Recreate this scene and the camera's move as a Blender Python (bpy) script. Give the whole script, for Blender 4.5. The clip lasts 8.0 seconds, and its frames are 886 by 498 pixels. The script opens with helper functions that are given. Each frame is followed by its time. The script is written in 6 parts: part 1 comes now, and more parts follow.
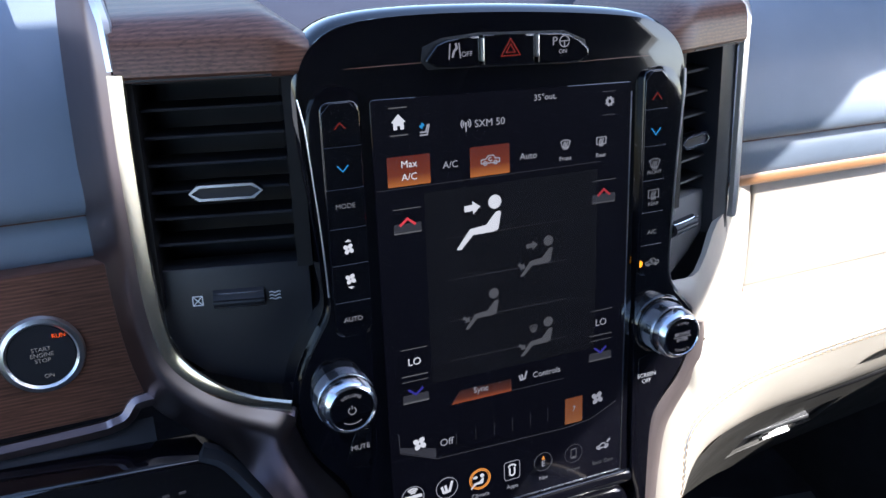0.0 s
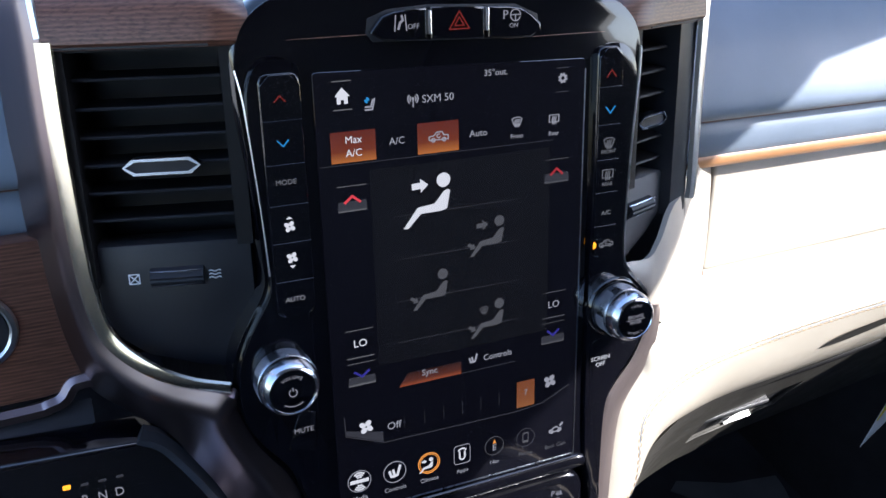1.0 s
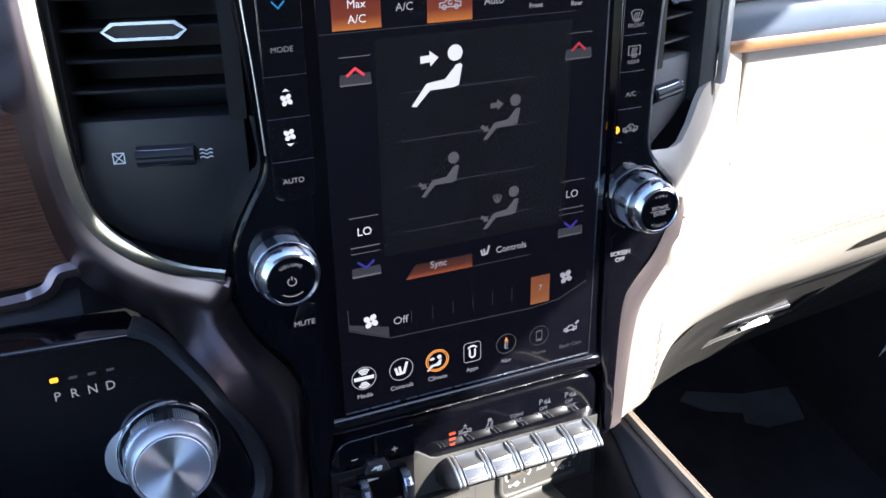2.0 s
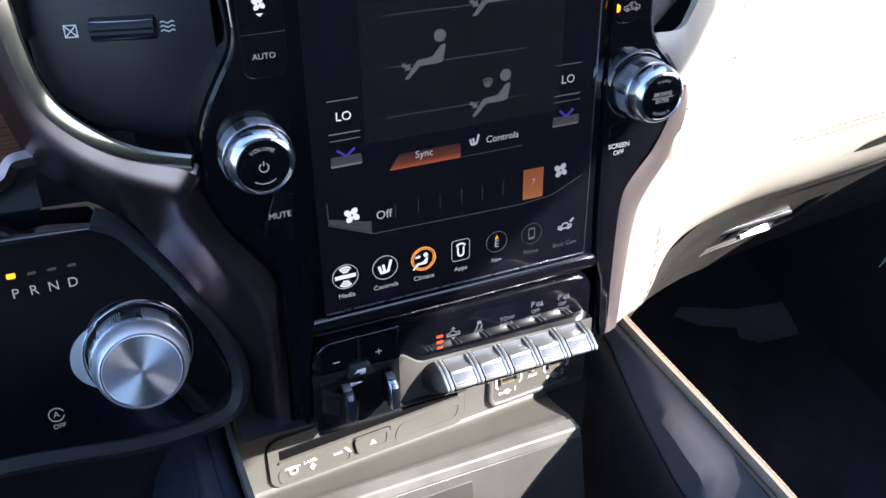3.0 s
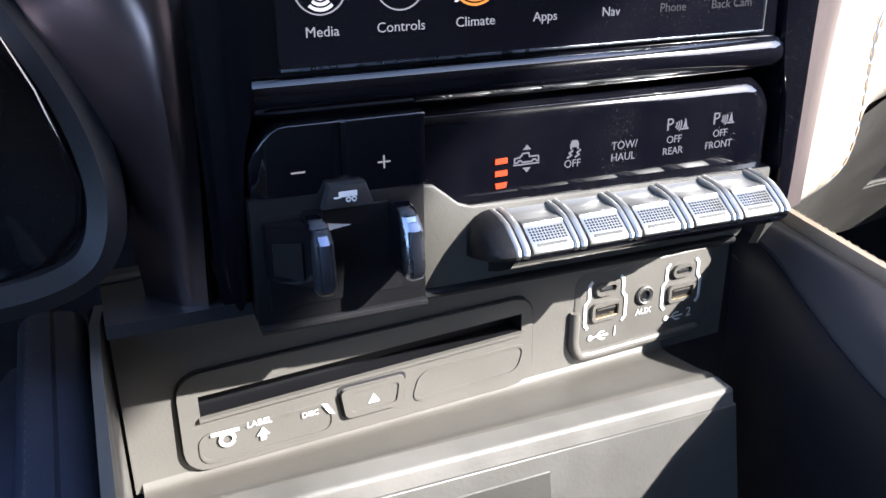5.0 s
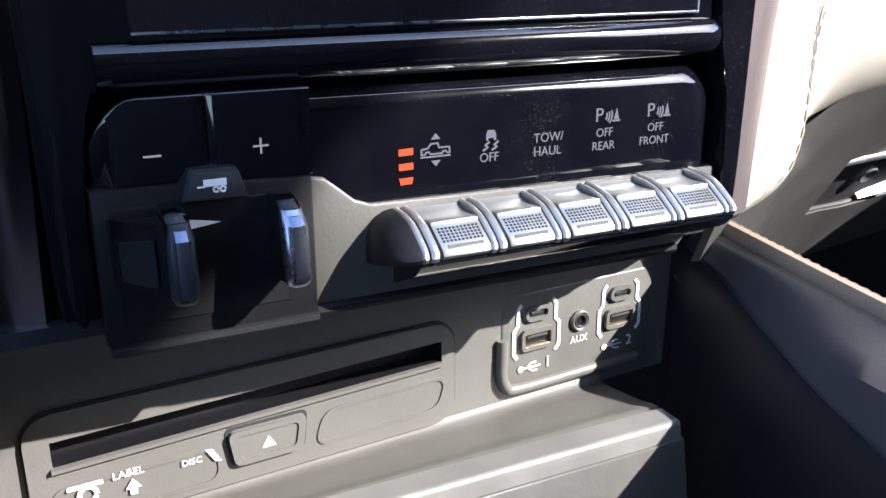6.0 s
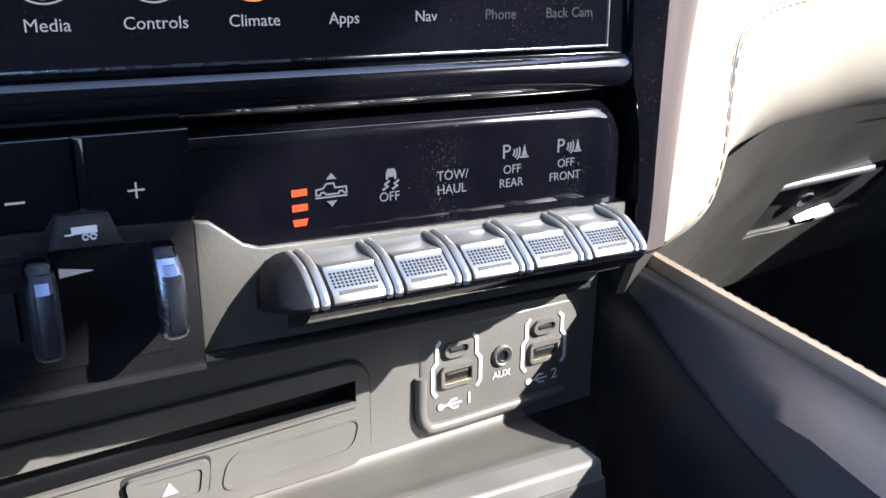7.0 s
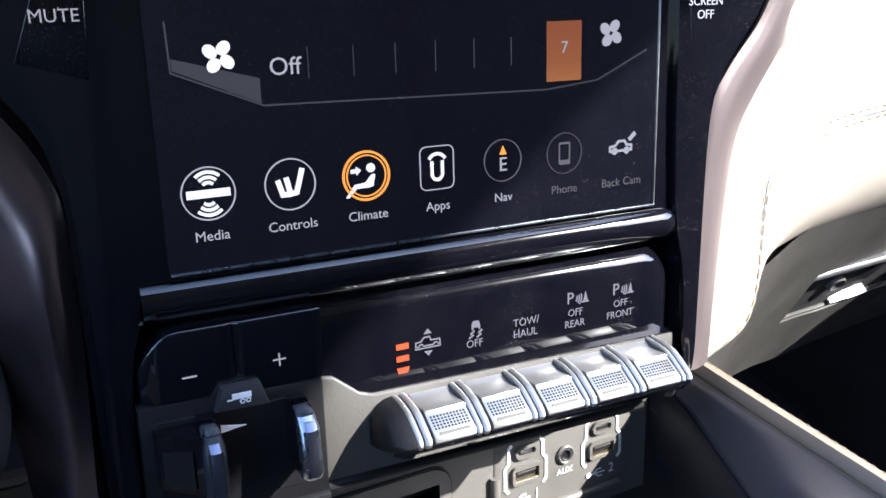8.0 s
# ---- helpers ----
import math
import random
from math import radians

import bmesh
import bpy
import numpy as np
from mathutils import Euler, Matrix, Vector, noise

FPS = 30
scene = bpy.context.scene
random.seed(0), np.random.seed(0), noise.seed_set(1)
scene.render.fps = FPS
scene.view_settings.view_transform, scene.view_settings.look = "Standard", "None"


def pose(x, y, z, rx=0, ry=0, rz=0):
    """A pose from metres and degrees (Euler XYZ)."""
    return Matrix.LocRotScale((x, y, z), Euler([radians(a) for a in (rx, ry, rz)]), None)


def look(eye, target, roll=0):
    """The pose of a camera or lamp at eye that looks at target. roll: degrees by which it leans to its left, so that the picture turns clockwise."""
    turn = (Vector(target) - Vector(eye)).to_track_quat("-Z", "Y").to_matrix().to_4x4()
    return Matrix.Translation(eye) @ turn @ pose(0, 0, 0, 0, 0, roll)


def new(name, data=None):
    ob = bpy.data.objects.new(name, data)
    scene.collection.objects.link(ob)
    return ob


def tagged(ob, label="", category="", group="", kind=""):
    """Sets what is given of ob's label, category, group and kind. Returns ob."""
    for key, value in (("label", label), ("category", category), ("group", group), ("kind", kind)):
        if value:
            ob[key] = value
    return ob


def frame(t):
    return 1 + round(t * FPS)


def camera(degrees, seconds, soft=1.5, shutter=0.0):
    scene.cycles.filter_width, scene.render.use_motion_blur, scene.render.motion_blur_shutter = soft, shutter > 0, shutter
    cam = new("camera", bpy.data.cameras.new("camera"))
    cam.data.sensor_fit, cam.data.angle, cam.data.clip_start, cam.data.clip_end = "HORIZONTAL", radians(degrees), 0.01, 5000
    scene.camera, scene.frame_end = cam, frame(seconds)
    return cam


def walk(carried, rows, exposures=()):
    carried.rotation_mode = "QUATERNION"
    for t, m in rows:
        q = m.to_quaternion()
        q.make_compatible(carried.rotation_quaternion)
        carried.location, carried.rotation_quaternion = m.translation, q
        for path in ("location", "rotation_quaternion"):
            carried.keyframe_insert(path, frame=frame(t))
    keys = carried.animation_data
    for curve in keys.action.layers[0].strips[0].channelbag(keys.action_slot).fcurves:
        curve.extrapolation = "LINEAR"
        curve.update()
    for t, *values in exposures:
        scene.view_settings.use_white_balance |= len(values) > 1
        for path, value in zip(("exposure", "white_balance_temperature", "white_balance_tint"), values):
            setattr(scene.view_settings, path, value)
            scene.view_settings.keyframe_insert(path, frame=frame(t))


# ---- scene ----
cam = camera(53.1, 8.0)
PATH = [
    (0, (-0.221, -0.436, 0.33), (0.5, 1.322, -0.297), -2.1),
    (0.3, (-0.21, -0.434, 0.332), (0.53, 1.309, -0.311), -1.8),
    (0.5, (-0.207, -0.435, 0.33), (0.55, 1.303, -0.308), -1.6),
    (1, (-0.2, -0.433, 0.323), (0.556, 1.296, -0.339), -1.2),
    (1.5, (-0.196, -0.421, 0.304), (0.533, 1.291, -0.429), -1.3),
    (1.7, (-0.195, -0.414, 0.299), (0.528, 1.284, -0.472), -1.2),
    (2.8, (-0.179, -0.394, 0.27), (0.503, 1.222, -0.69), -1.0),
    (3, (-0.18, -0.389, 0.262), (0.514, 1.211, -0.717), -0.9),
    (3.2, (-0.178, -0.387, 0.259), (0.508, 1.196, -0.753), -0.7),
    (3.5, (-0.177, -0.382, 0.25), (0.503, 1.181, -0.796), -0.5),
    (4, (-0.169, -0.354, 0.181), (0.476, 1.193, -0.911), 0.1),
    (4.2, (-0.164, -0.327, 0.145), (0.467, 1.233, -0.936), 0.3),
    (4.5, (-0.152, -0.282, 0.091), (0.519, 1.338, -0.87), 0.1),
    (4.7, (-0.14, -0.259, 0.069), (0.534, 1.412, -0.798), -0.2),
    (5.8, (-0.113, -0.211, 0.016), (0.681, 1.512, -0.619), -0.4),
    (6, (-0.105, -0.21, 0.016), (0.721, 1.499, -0.614), -0.3),
    (6.2, (-0.099, -0.21, 0.016), (0.741, 1.493, -0.611), -0.3),
    (6.5, (-0.092, -0.209, 0.016), (0.783, 1.478, -0.608), -0.4),
    (7, (-0.084, -0.209, 0.021), (0.809, 1.475, -0.583), 0.1),
    (7.5, (-0.093, -0.214, 0.027), (0.773, 1.495, -0.546), 0.3),
    (7.8, (-0.1, -0.225, 0.043), (0.742, 1.509, -0.49), -1.1),
    (8, (-0.111, -0.235, 0.067), (0.716, 1.507, -0.462), -1.7),
]
EXPOSURES = [(0.0, 2.12, 6050, 12), (0.5, 1.98, 6050, 12), (1.0, 2.16, 6050, 12), (1.5, 2.44, 6100, 12), (3.5, 2.60, 6150, 12), (4.5, 2.74, 6150, 12), (6.0, 2.49, 6050, 12), (7.0, 2.48, 6050, 12), (8.0, 2.75, 6050, 12)]
RAKE = 14.0
TIP = Matrix.Translation((0, 0, 0.62)) @ pose(0, 0, 0, -RAKE)
walk(cam, [(t, TIP @ look(eye, target, roll)) for t, eye, target, roll in PATH], EXPOSURES)

# ---- light ----
SUN_WAY = (TIP.to_3x3() @ Vector((-1.0, 1.0, -0.9))).normalized()
world = bpy.data.worlds.new("sky")
scene.world = world
world.use_nodes = True
wn = world.node_tree.nodes
sky = wn.new("ShaderNodeTexSky")
sky.sky_type, sky.sun_disc = "NISHITA", False
sky.sun_elevation = math.asin(-SUN_WAY.z)
sky.sun_rotation = math.atan2(-SUN_WAY.x, -SUN_WAY.y)
world.node_tree.links.new(sky.outputs[0], wn["Background"].inputs[0])
wn["Background"].inputs[1].default_value = 0.15
sun_data = bpy.data.lights.new("sun", "SUN")
sun_data.energy, sun_data.angle, sun_data.color = 3.7, radians(0.55), (1.0, 0.95, 0.86)
sun = new("sun", sun_data)
sun.matrix_world = look((0, 0, 3), Vector((0, 0, 3)) + SUN_WAY)


# ---- materials ----
def material(name, color, rough=0.5, metal=0.0, coat=0.0, spec=0.5):
    m = bpy.data.materials.new(name)
    m.use_nodes = True
    b = m.node_tree.nodes["Principled BSDF"]
    b.inputs["Base Color"].default_value = (*color, 1)
    b.inputs["Roughness"].default_value = rough
    b.inputs["Metallic"].default_value = metal
    b.inputs["Coat Weight"].default_value = coat
    b.inputs["Specular IOR Level"].default_value = spec
    return m


def node(m, kind, **values):
    n = m.node_tree.nodes.new("ShaderNode" + kind)
    for key, value in values.items():
        n.inputs[key.replace("_", " ")].default_value = value
    return n


def link(m, a, b):
    m.node_tree.links.new(a, b)


def coords(m, stretch=(1, 1, 1)):
    c = node(m, "TexCoord")
    s = node(m, "Mapping")
    s.inputs["Scale"].default_value = stretch
    link(m, c.outputs["Object"], s.inputs["Vector"])
    return s.outputs["Vector"]


def ramp(m, fac, stops):
    r = node(m, "ValToRGB")
    e = r.color_ramp.elements
    while len(e) < len(stops):
        e.new(0.5)
    for k, (p, c) in enumerate(stops):
        e[k].position, e[k].color = p, (*c, 1)
    link(m, fac, r.inputs["Fac"])
    return r.outputs["Color"]


def noise_of(m, vec, scale, detail=4.0, rough=0.55):
    n = node(m, "TexNoise", Scale=scale, Detail=detail, Roughness=rough)
    link(m, vec, n.inputs["Vector"])
    return n.outputs["Fac"]


def bump(m, height, strength, distance):
    n = node(m, "Bump", Strength=strength, Distance=distance)
    link(m, height, n.inputs["Height"])
    link(m, n.outputs["Normal"], m.node_tree.nodes["Principled BSDF"].inputs["Normal"])


def bsdf(m, socket):
    return m.node_tree.nodes["Principled BSDF"].inputs[socket]


def varied(m, vec, scale, lo, hi, low=0.3, high=0.7):
    link(m, ramp(m, noise_of(m, vec, scale), [(low, lo), (high, hi)]), bsdf(m, "Base Color"))


def leather(name, lo, hi, rough=0.5, grain=420.0):
    m = material(name, hi, rough)
    v = coords(m)
    varied(m, v, 9.0, lo, hi)
    cells = node(m, "TexVoronoi", Scale=grain)
    cells.feature = "DISTANCE_TO_EDGE"
    link(m, v, cells.inputs["Vector"])
    h = ramp(m, cells.outputs["Distance"], [(0.0, (0, 0, 0)), (0.12, (1, 1, 1))])
    bump(m, h, 0.10, 0.0004)
    r = ramp(m, noise_of(m, v, 30.0), [(0.3, (rough - 0.07,) * 3), (0.7, (rough + 0.08,) * 3)])
    link(m, r, bsdf(m, "Roughness"))
    return m


def plastic(name, lo, hi, rough=0.55, grain=900.0, depth=0.0003):
    m = material(name, hi, rough)
    v = coords(m)
    varied(m, v, 14.0, lo, hi)
    bump(m, noise_of(m, v, grain, 2.0), 0.25, depth)
    r = ramp(m, noise_of(m, v, 45.0, 6.0), [(0.3, (rough - 0.08,) * 3), (0.7, (rough + 0.08,) * 3)])
    link(m, r, bsdf(m, "Roughness"))
    return m


def gloss_black(name, color, rough, dust, density=0.13):
    m = material(name, color, rough, 0.0, 1.0)
    bsdf(m, "Coat Roughness").default_value = 0.035
    v = coords(m)
    cells = node(m, "TexVoronoi", Scale=1900.0)
    link(m, v, cells.inputs["Vector"])
    speck = ramp(m, cells.outputs["Distance"], [(density, (1, 1, 1)), (density + 0.04, (0, 0, 0))])
    patch = ramp(m, noise_of(m, v, 26.0), [(0.30, (0.35, 0.35, 0.35)), (0.62, (1, 1, 1))])
    keep = ramp(m, cells.outputs["Color"], [(0.66, (0, 0, 0)), (0.70, (1, 1, 1))])
    mul = node(m, "Mix")
    mul.data_type, mul.blend_type = "RGBA", "MULTIPLY"
    mul.inputs["Factor"].default_value = 1.0
    link(m, speck, mul.inputs["A"])
    link(m, patch, mul.inputs["B"])
    mul2 = node(m, "Mix")
    mul2.data_type, mul2.blend_type = "RGBA", "MULTIPLY"
    mul2.inputs["Factor"].default_value = 1.0
    link(m, mul.outputs["Result"], mul2.inputs["A"])
    link(m, keep, mul2.inputs["B"])
    mix = node(m, "Mix")
    mix.data_type = "RGBA"
    link(m, mul2.outputs["Result"], mix.inputs["Factor"])
    film = ramp(m, noise_of(m, v, 60.0, 6.0, 0.7), [(0.35, color), (0.72, tuple(c + 0.0018 for c in color))])
    link(m, film, mix.inputs["A"])
    mix.inputs["B"].default_value = (*dust, 1)
    link(m, mix.outputs["Result"], bsdf(m, "Base Color"))
    smear = ramp(m, noise_of(m, v, 40.0, 5.0), [(0.35, (rough,) * 3), (0.75, (rough + 0.05,) * 3)])
    link(m, smear, bsdf(m, "Roughness"))
    return m


def wood(name):
    m = material(name, (0.2, 0.1, 0.06), 0.38)
    v = coords(m, (5.0, 110.0, 110.0))
    w = node(m, "TexWave", Scale=1.3, Distortion=2.6, Detail=4.0, Detail_Scale=2.4)
    w.bands_direction = "Z"
    link(m, v, w.inputs["Vector"])
    c = ramp(m, w.outputs["Fac"], [(0.0, (0.098, 0.042, 0.028)), (0.5, (0.128, 0.057, 0.037)), (1.0, (0.165, 0.078, 0.051))])
    pores = ramp(m, noise_of(m, coords(m, (60, 900, 900)), 1.0, 3.0), [(0.36, (0.45, 0.4, 0.38)), (0.52, (1, 1, 1))])
    mul = node(m, "Mix")
    mul.data_type, mul.blend_type = "RGBA", "MULTIPLY"
    mul.inputs["Factor"].default_value = 0.8
    link(m, c, mul.inputs["A"])
    link(m, pores, mul.inputs["B"])
    link(m, mul.outputs["Result"], bsdf(m, "Base Color"))
    bump(m, noise_of(m, coords(m, (60, 900, 900)), 1.0, 3.0), 0.2, 0.0004)
    return m


def metal(name, color, rough, scratch=(1, 1, 1), amount=0.025):
    m = material(name, color, rough, 1.0)
    v = coords(m, scratch)
    r = ramp(m, noise_of(m, v, 120.0, 5.0), [(0.3, (max(0.02, rough - amount),) * 3), (0.7, (rough + amount,) * 3)])
    link(m, r, bsdf(m, "Roughness"))
    return m


SCREEN_LEVEL = 0.32


def glow(name, color, strength):
    m = material(name, (0.01, 0.01, 0.012), 0.12)
    bsdf(m, "Emission Color").default_value = (*color, 1)
    bsdf(m, "Emission Strength").default_value = strength * SCREEN_LEVEL
    return m


BLACK = gloss_black("piano_black_lacquer", (0.0018, 0.0018, 0.0036), 0.07, (0.26, 0.26, 0.26), 0.11)
bsdf(BLACK, "Specular IOR Level").default_value = 0.3
GLASS = gloss_black("screen_glass", (0.0018, 0.0018, 0.0036), 0.05, (0.20, 0.20, 0.20), 0.10)
bsdf(GLASS, "Emission Color").default_value = (0.35, 0.34, 0.62, 1)
bsdf(GLASS, "Emission Strength").default_value = 0.0014
DARK = plastic("black_grained_plastic", (0.013, 0.0135, 0.017), (0.021, 0.0215, 0.027), 0.40)
bsdf(DARK, "Specular IOR Level").default_value = 0.32
DEEP = plastic("black_matt_plastic", (0.012, 0.012, 0.014), (0.018, 0.018, 0.021), 0.6)
# Near-black colour that carries the shade inside vents, slots and hollows.
PIT = plastic("shaded_black_plastic", (0.003, 0.003, 0.004), (0.0055, 0.0055, 0.007), 0.55)
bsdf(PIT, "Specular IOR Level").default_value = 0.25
TAUPE = plastic("grey_brown_plastic", (0.084, 0.079, 0.071), (0.108, 0.102, 0.092), 0.46)
ASH = plastic("dark_smoke_plastic", (0.055, 0.052, 0.047), (0.072, 0.068, 0.061), 0.46)
SMOKE = plastic("smoke_grey_plastic", (0.076, 0.071, 0.063), (0.100, 0.094, 0.083), 0.48)
PADGREY = plastic("grey_rubber", (0.052, 0.049, 0.045), (0.078, 0.074, 0.068), 0.40, 600.0, 0.0004)
PADDARK = plastic("dark_grey_rubber", (0.042, 0.040, 0.036), (0.064, 0.060, 0.055), 0.38, 600.0, 0.0004)
PADWORN = plastic("scuffed_grey_rubber", (0.065, 0.062, 0.057), (0.17, 0.162, 0.15), 0.44, 600.0, 0.0004)
CREAM = leather("cream_leather", (0.37, 0.335, 0.285), (0.43, 0.392, 0.338), 0.42, 750.0)
SLATE = leather("slate_leather", (0.125, 0.155, 0.205), (0.17, 0.205, 0.26), 0.44, 600.0)
bsdf(SLATE, "Specular IOR Level").default_value = 0.45
INK = leather("black_leather", (0.027, 0.029, 0.044), (0.040, 0.043, 0.062), 0.38, 600.0)
bsdf(INK, "Specular IOR Level").default_value = 0.3
TAN = leather("brown_leather", (0.20, 0.155, 0.115), (0.28, 0.225, 0.175), 0.45, 700.0)
PADSKIN = leather("dark_pad_vinyl", (0.042, 0.041, 0.047), (0.058, 0.056, 0.062), 0.42, 1000.0)
bsdf(PADSKIN, "Specular IOR Level").default_value = 0.25
WALLSKIN = plastic("dark_bin_plastic", (0.008, 0.0082, 0.012), (0.013, 0.0135, 0.018), 0.5)
bsdf(WALLSKIN, "Specular IOR Level").default_value = 0.25
# Paler vent plastic, with the passenger side's light put into its colour.
LIT_VENT = leather("lit_vent_plastic", (0.105, 0.105, 0.110), (0.135, 0.135, 0.140), 0.40, 1000.0)
LOWGREY = plastic("dark_grey_plastic", (0.034, 0.032, 0.029), (0.047, 0.045, 0.041), 0.5)
PIPING = leather("brown_piping", (0.085, 0.038, 0.028), (0.13, 0.06, 0.042), 0.45)
COPPER = leather("copper_piping", (0.30, 0.14, 0.06), (0.42, 0.21, 0.10), 0.45)
DARKCOPPER = leather("dark_copper_leather", (0.10, 0.045, 0.022), (0.15, 0.07, 0.035), 0.5)
WOOD = wood("walnut_wood")
# Paler copy of the bronze; light on the passenger blade is put into colour.
LIT_BRONZE = metal("lit_bronze_metal", (0.40, 0.33, 0.325), 0.33, amount=0.01)
bsdf(LIT_BRONZE, "Metallic").default_value = 0.85
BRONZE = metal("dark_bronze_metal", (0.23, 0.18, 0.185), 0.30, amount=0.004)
CHAMPAGNE = metal("champagne_metal", (0.84, 0.74, 0.59), 0.22)
BRASS = metal("brass_shell", (0.46, 0.37, 0.24), 0.35)
CHROME = metal("chrome", (0.80, 0.80, 0.82), 0.10, amount=0.05)
KEYSILVER = metal("silver_satin_paint", (0.31, 0.31, 0.31), 0.30)
bsdf(KEYSILVER, "Metallic").default_value = 0.78
KNOBCHROME = metal("bright_chrome", (0.62, 0.65, 0.73), 0.20, amount=0.03)
INLAY = metal("dark_chrome_inlay", (0.22, 0.24, 0.32), 0.34)
SLIDECHROME = metal("blue_grey_chrome", (0.27, 0.32, 0.44), 0.22)
GUNMETAL = metal("dark_grip_metal", (0.40, 0.43, 0.50), 0.28)
SATIN = metal("satin_silver", (0.66, 0.66, 0.68), 0.30)
SPUN = metal("satin_knob_metal", (0.86, 0.86, 0.90), 0.44)
BRUSHED = metal("brushed_silver", (0.74, 0.74, 0.80), 0.46)
bsdf(BRUSHED, "Anisotropic").default_value = 0.9
_tan = node(BRUSHED, "Tangent")
_tan.direction_type, _tan.axis = "RADIAL", "Y"
link(BRUSHED, _tan.outputs[0], bsdf(BRUSHED, "Tangent"))
CARPET = plastic("black_carpet", (0.020, 0.020, 0.024), (0.040, 0.040, 0.047), 0.95, 500.0, 0.002)
THREADBR = plastic("brown_thread", (0.30, 0.21, 0.125), (0.40, 0.29, 0.19), 0.7)
THREADDK = plastic("dark_brown_thread", (0.07, 0.045, 0.04), (0.12, 0.075, 0.06), 0.7)
PRINT = material("pale_print", (0.78, 0.78, 0.80), 0.5)
WHITE = glow("white_light", (0.95, 0.95, 1.0), 0.52)
DIM = glow("dim_light", (0.55, 0.55, 0.6), 0.10)
FAINT = glow("faint_light", (0.5, 0.5, 0.6), 0.05)
SOFTW = glow("soft_light", (0.8, 0.8, 0.9), 0.27)
REDPX = glow("red_light", (0.9, 0.07, 0.09), 0.55)
BLUEPX = glow("blue_light", (0.08, 0.07, 0.55), 0.30)
CYAN = glow("blue_light", (0.05, 0.42, 0.9), 0.42)
REDSOFT = glow("dim_red_light", (0.9, 0.07, 0.09), 0.28)
REDDIM = glow("red_light", (0.7, 0.07, 0.05), 0.16)
ORANGE = glow("orange_light", (0.9, 0.33, 0.06), 0.65)
AMBER = glow("amber_light", (1.0, 0.34, 0.015), 1.5)
REDBAR = glow("orange_red_light", (1.0, 0.11, 0.02), 0.8)
LIT = glow("lit_print", (0.80, 0.79, 0.90), 0.22)
LITDIM = glow("dim_lit_print", (0.7, 0.72, 0.8), 0.15)


def ember(name, tall, base, foot=(0.80, 0.25, 0.055), mid=(0.30, 0.06, 0.025), top=(0.20, 0.035, 0.022)):
    """Orange tile, brighter towards its foot."""
    m = glow(name, (0.6, 0.15, 0.04), 0.36)
    c = node(m, "TexCoord")
    s = node(m, "SeparateXYZ")
    link(m, c.outputs["Object"], s.inputs[0])
    r = node(m, "MapRange")
    r.inputs["From Min"].default_value, r.inputs["From Max"].default_value = base, base + tall
    link(m, s.outputs["Z"], r.inputs["Value"])
    link(m, ramp(m, r.outputs[0], [(0.0, foot), (0.35, mid), (1.0, top)]), bsdf(m, "Emission Color"))
    return m


# ---- builders ----
def thing(name, label, category, base=(0, 0, 0), group="", kind=""):
    e = new(name)
    e.empty_display_size = 0.02
    e.matrix_basis = TIP @ Matrix.Translation(base)
    e["base"] = [float(v) for v in base]
    return tagged(e, label, category, group, kind)


def part(name, bm, mat, parent=None, label="", smooth=True, category="", kind="", group=""):
    bmesh.ops.recalc_face_normals(bm, faces=bm.faces)
    me = bpy.data.meshes.new(name)
    bm.to_mesh(me)
    bm.free()
    me.materials.append(mat)
    if smooth:
        me.shade_smooth()
        me.set_sharp_from_angle(angle=radians(38))
    ob = new(name, me)
    areas = [f.area for f in me.polygons]
    if smooth and max(areas) > 0.25 * sum(areas) and max(ob.dimensions) < 0.06:
        ob.modifiers.new("even_faces", "WEIGHTED_NORMAL").keep_sharp = True
    if parent is None:
        ob.matrix_basis = TIP
    else:
        ob.parent = parent
        top = parent
        if parent.type == "EMPTY":
            ob.matrix_parent_inverse = Matrix.Translation(top["base"]).inverted()
    return tagged(ob, label, category, group, kind)


def spline(pts, n, closed=False):
    """Catmull-Rom through pts, n steps a span."""
    P = [Vector(p) for p in pts]
    out = []
    m = len(P)
    for i in range(m if closed else m - 1):
        p0 = P[(i - 1) % m] if closed or i else P[0] * 2 - P[1]
        p1, p2 = P[i], P[(i + 1) % m]
        p3 = P[(i + 2) % m] if closed or i + 2 < m else P[-1] * 2 - P[-2]
        for k in range(n):
            t = k / n
            out.append(0.5 * ((2 * p1) + (p2 - p0) * t + (2 * p0 - 5 * p1 + 4 * p2 - p3) * t * t + (3 * p1 - p0 - 3 * p2 + p3) * t ** 3))
    if not closed:
        out.append(P[-1])
    return out


def spaced(a, b, n):
    return [a + (b - a) * k / n for k in range(n + 1)]


def rrect(cx, cz, w, h, r, n=5):
    r = min(r, w / 2 - 1e-5, h / 2 - 1e-5)
    out = []
    for ox, oz, a in ((w / 2 - r, h / 2 - r, 0), (-w / 2 + r, h / 2 - r, 90), (-w / 2 + r, -h / 2 + r, 180), (w / 2 - r, -h / 2 + r, 270)):
        for k in range(n + 1):
            b = radians(a + 90 * k / n)
            out.append((cx + ox + r * math.cos(b), cz + oz + r * math.sin(b)))
    return out


def circle(cx, cz, r, n=28, a0=0.0, a1=360.0):
    full = abs(a1 - a0) >= 360
    m = n if full else n + 1
    return [(cx + r * math.cos(radians(a0 + (a1 - a0) * k / n)), cz + r * math.sin(radians(a0 + (a1 - a0) * k / n))) for k in range(m)]


def mirror(pts):
    return [(-p[0], *p[1:]) for p in reversed(pts)]


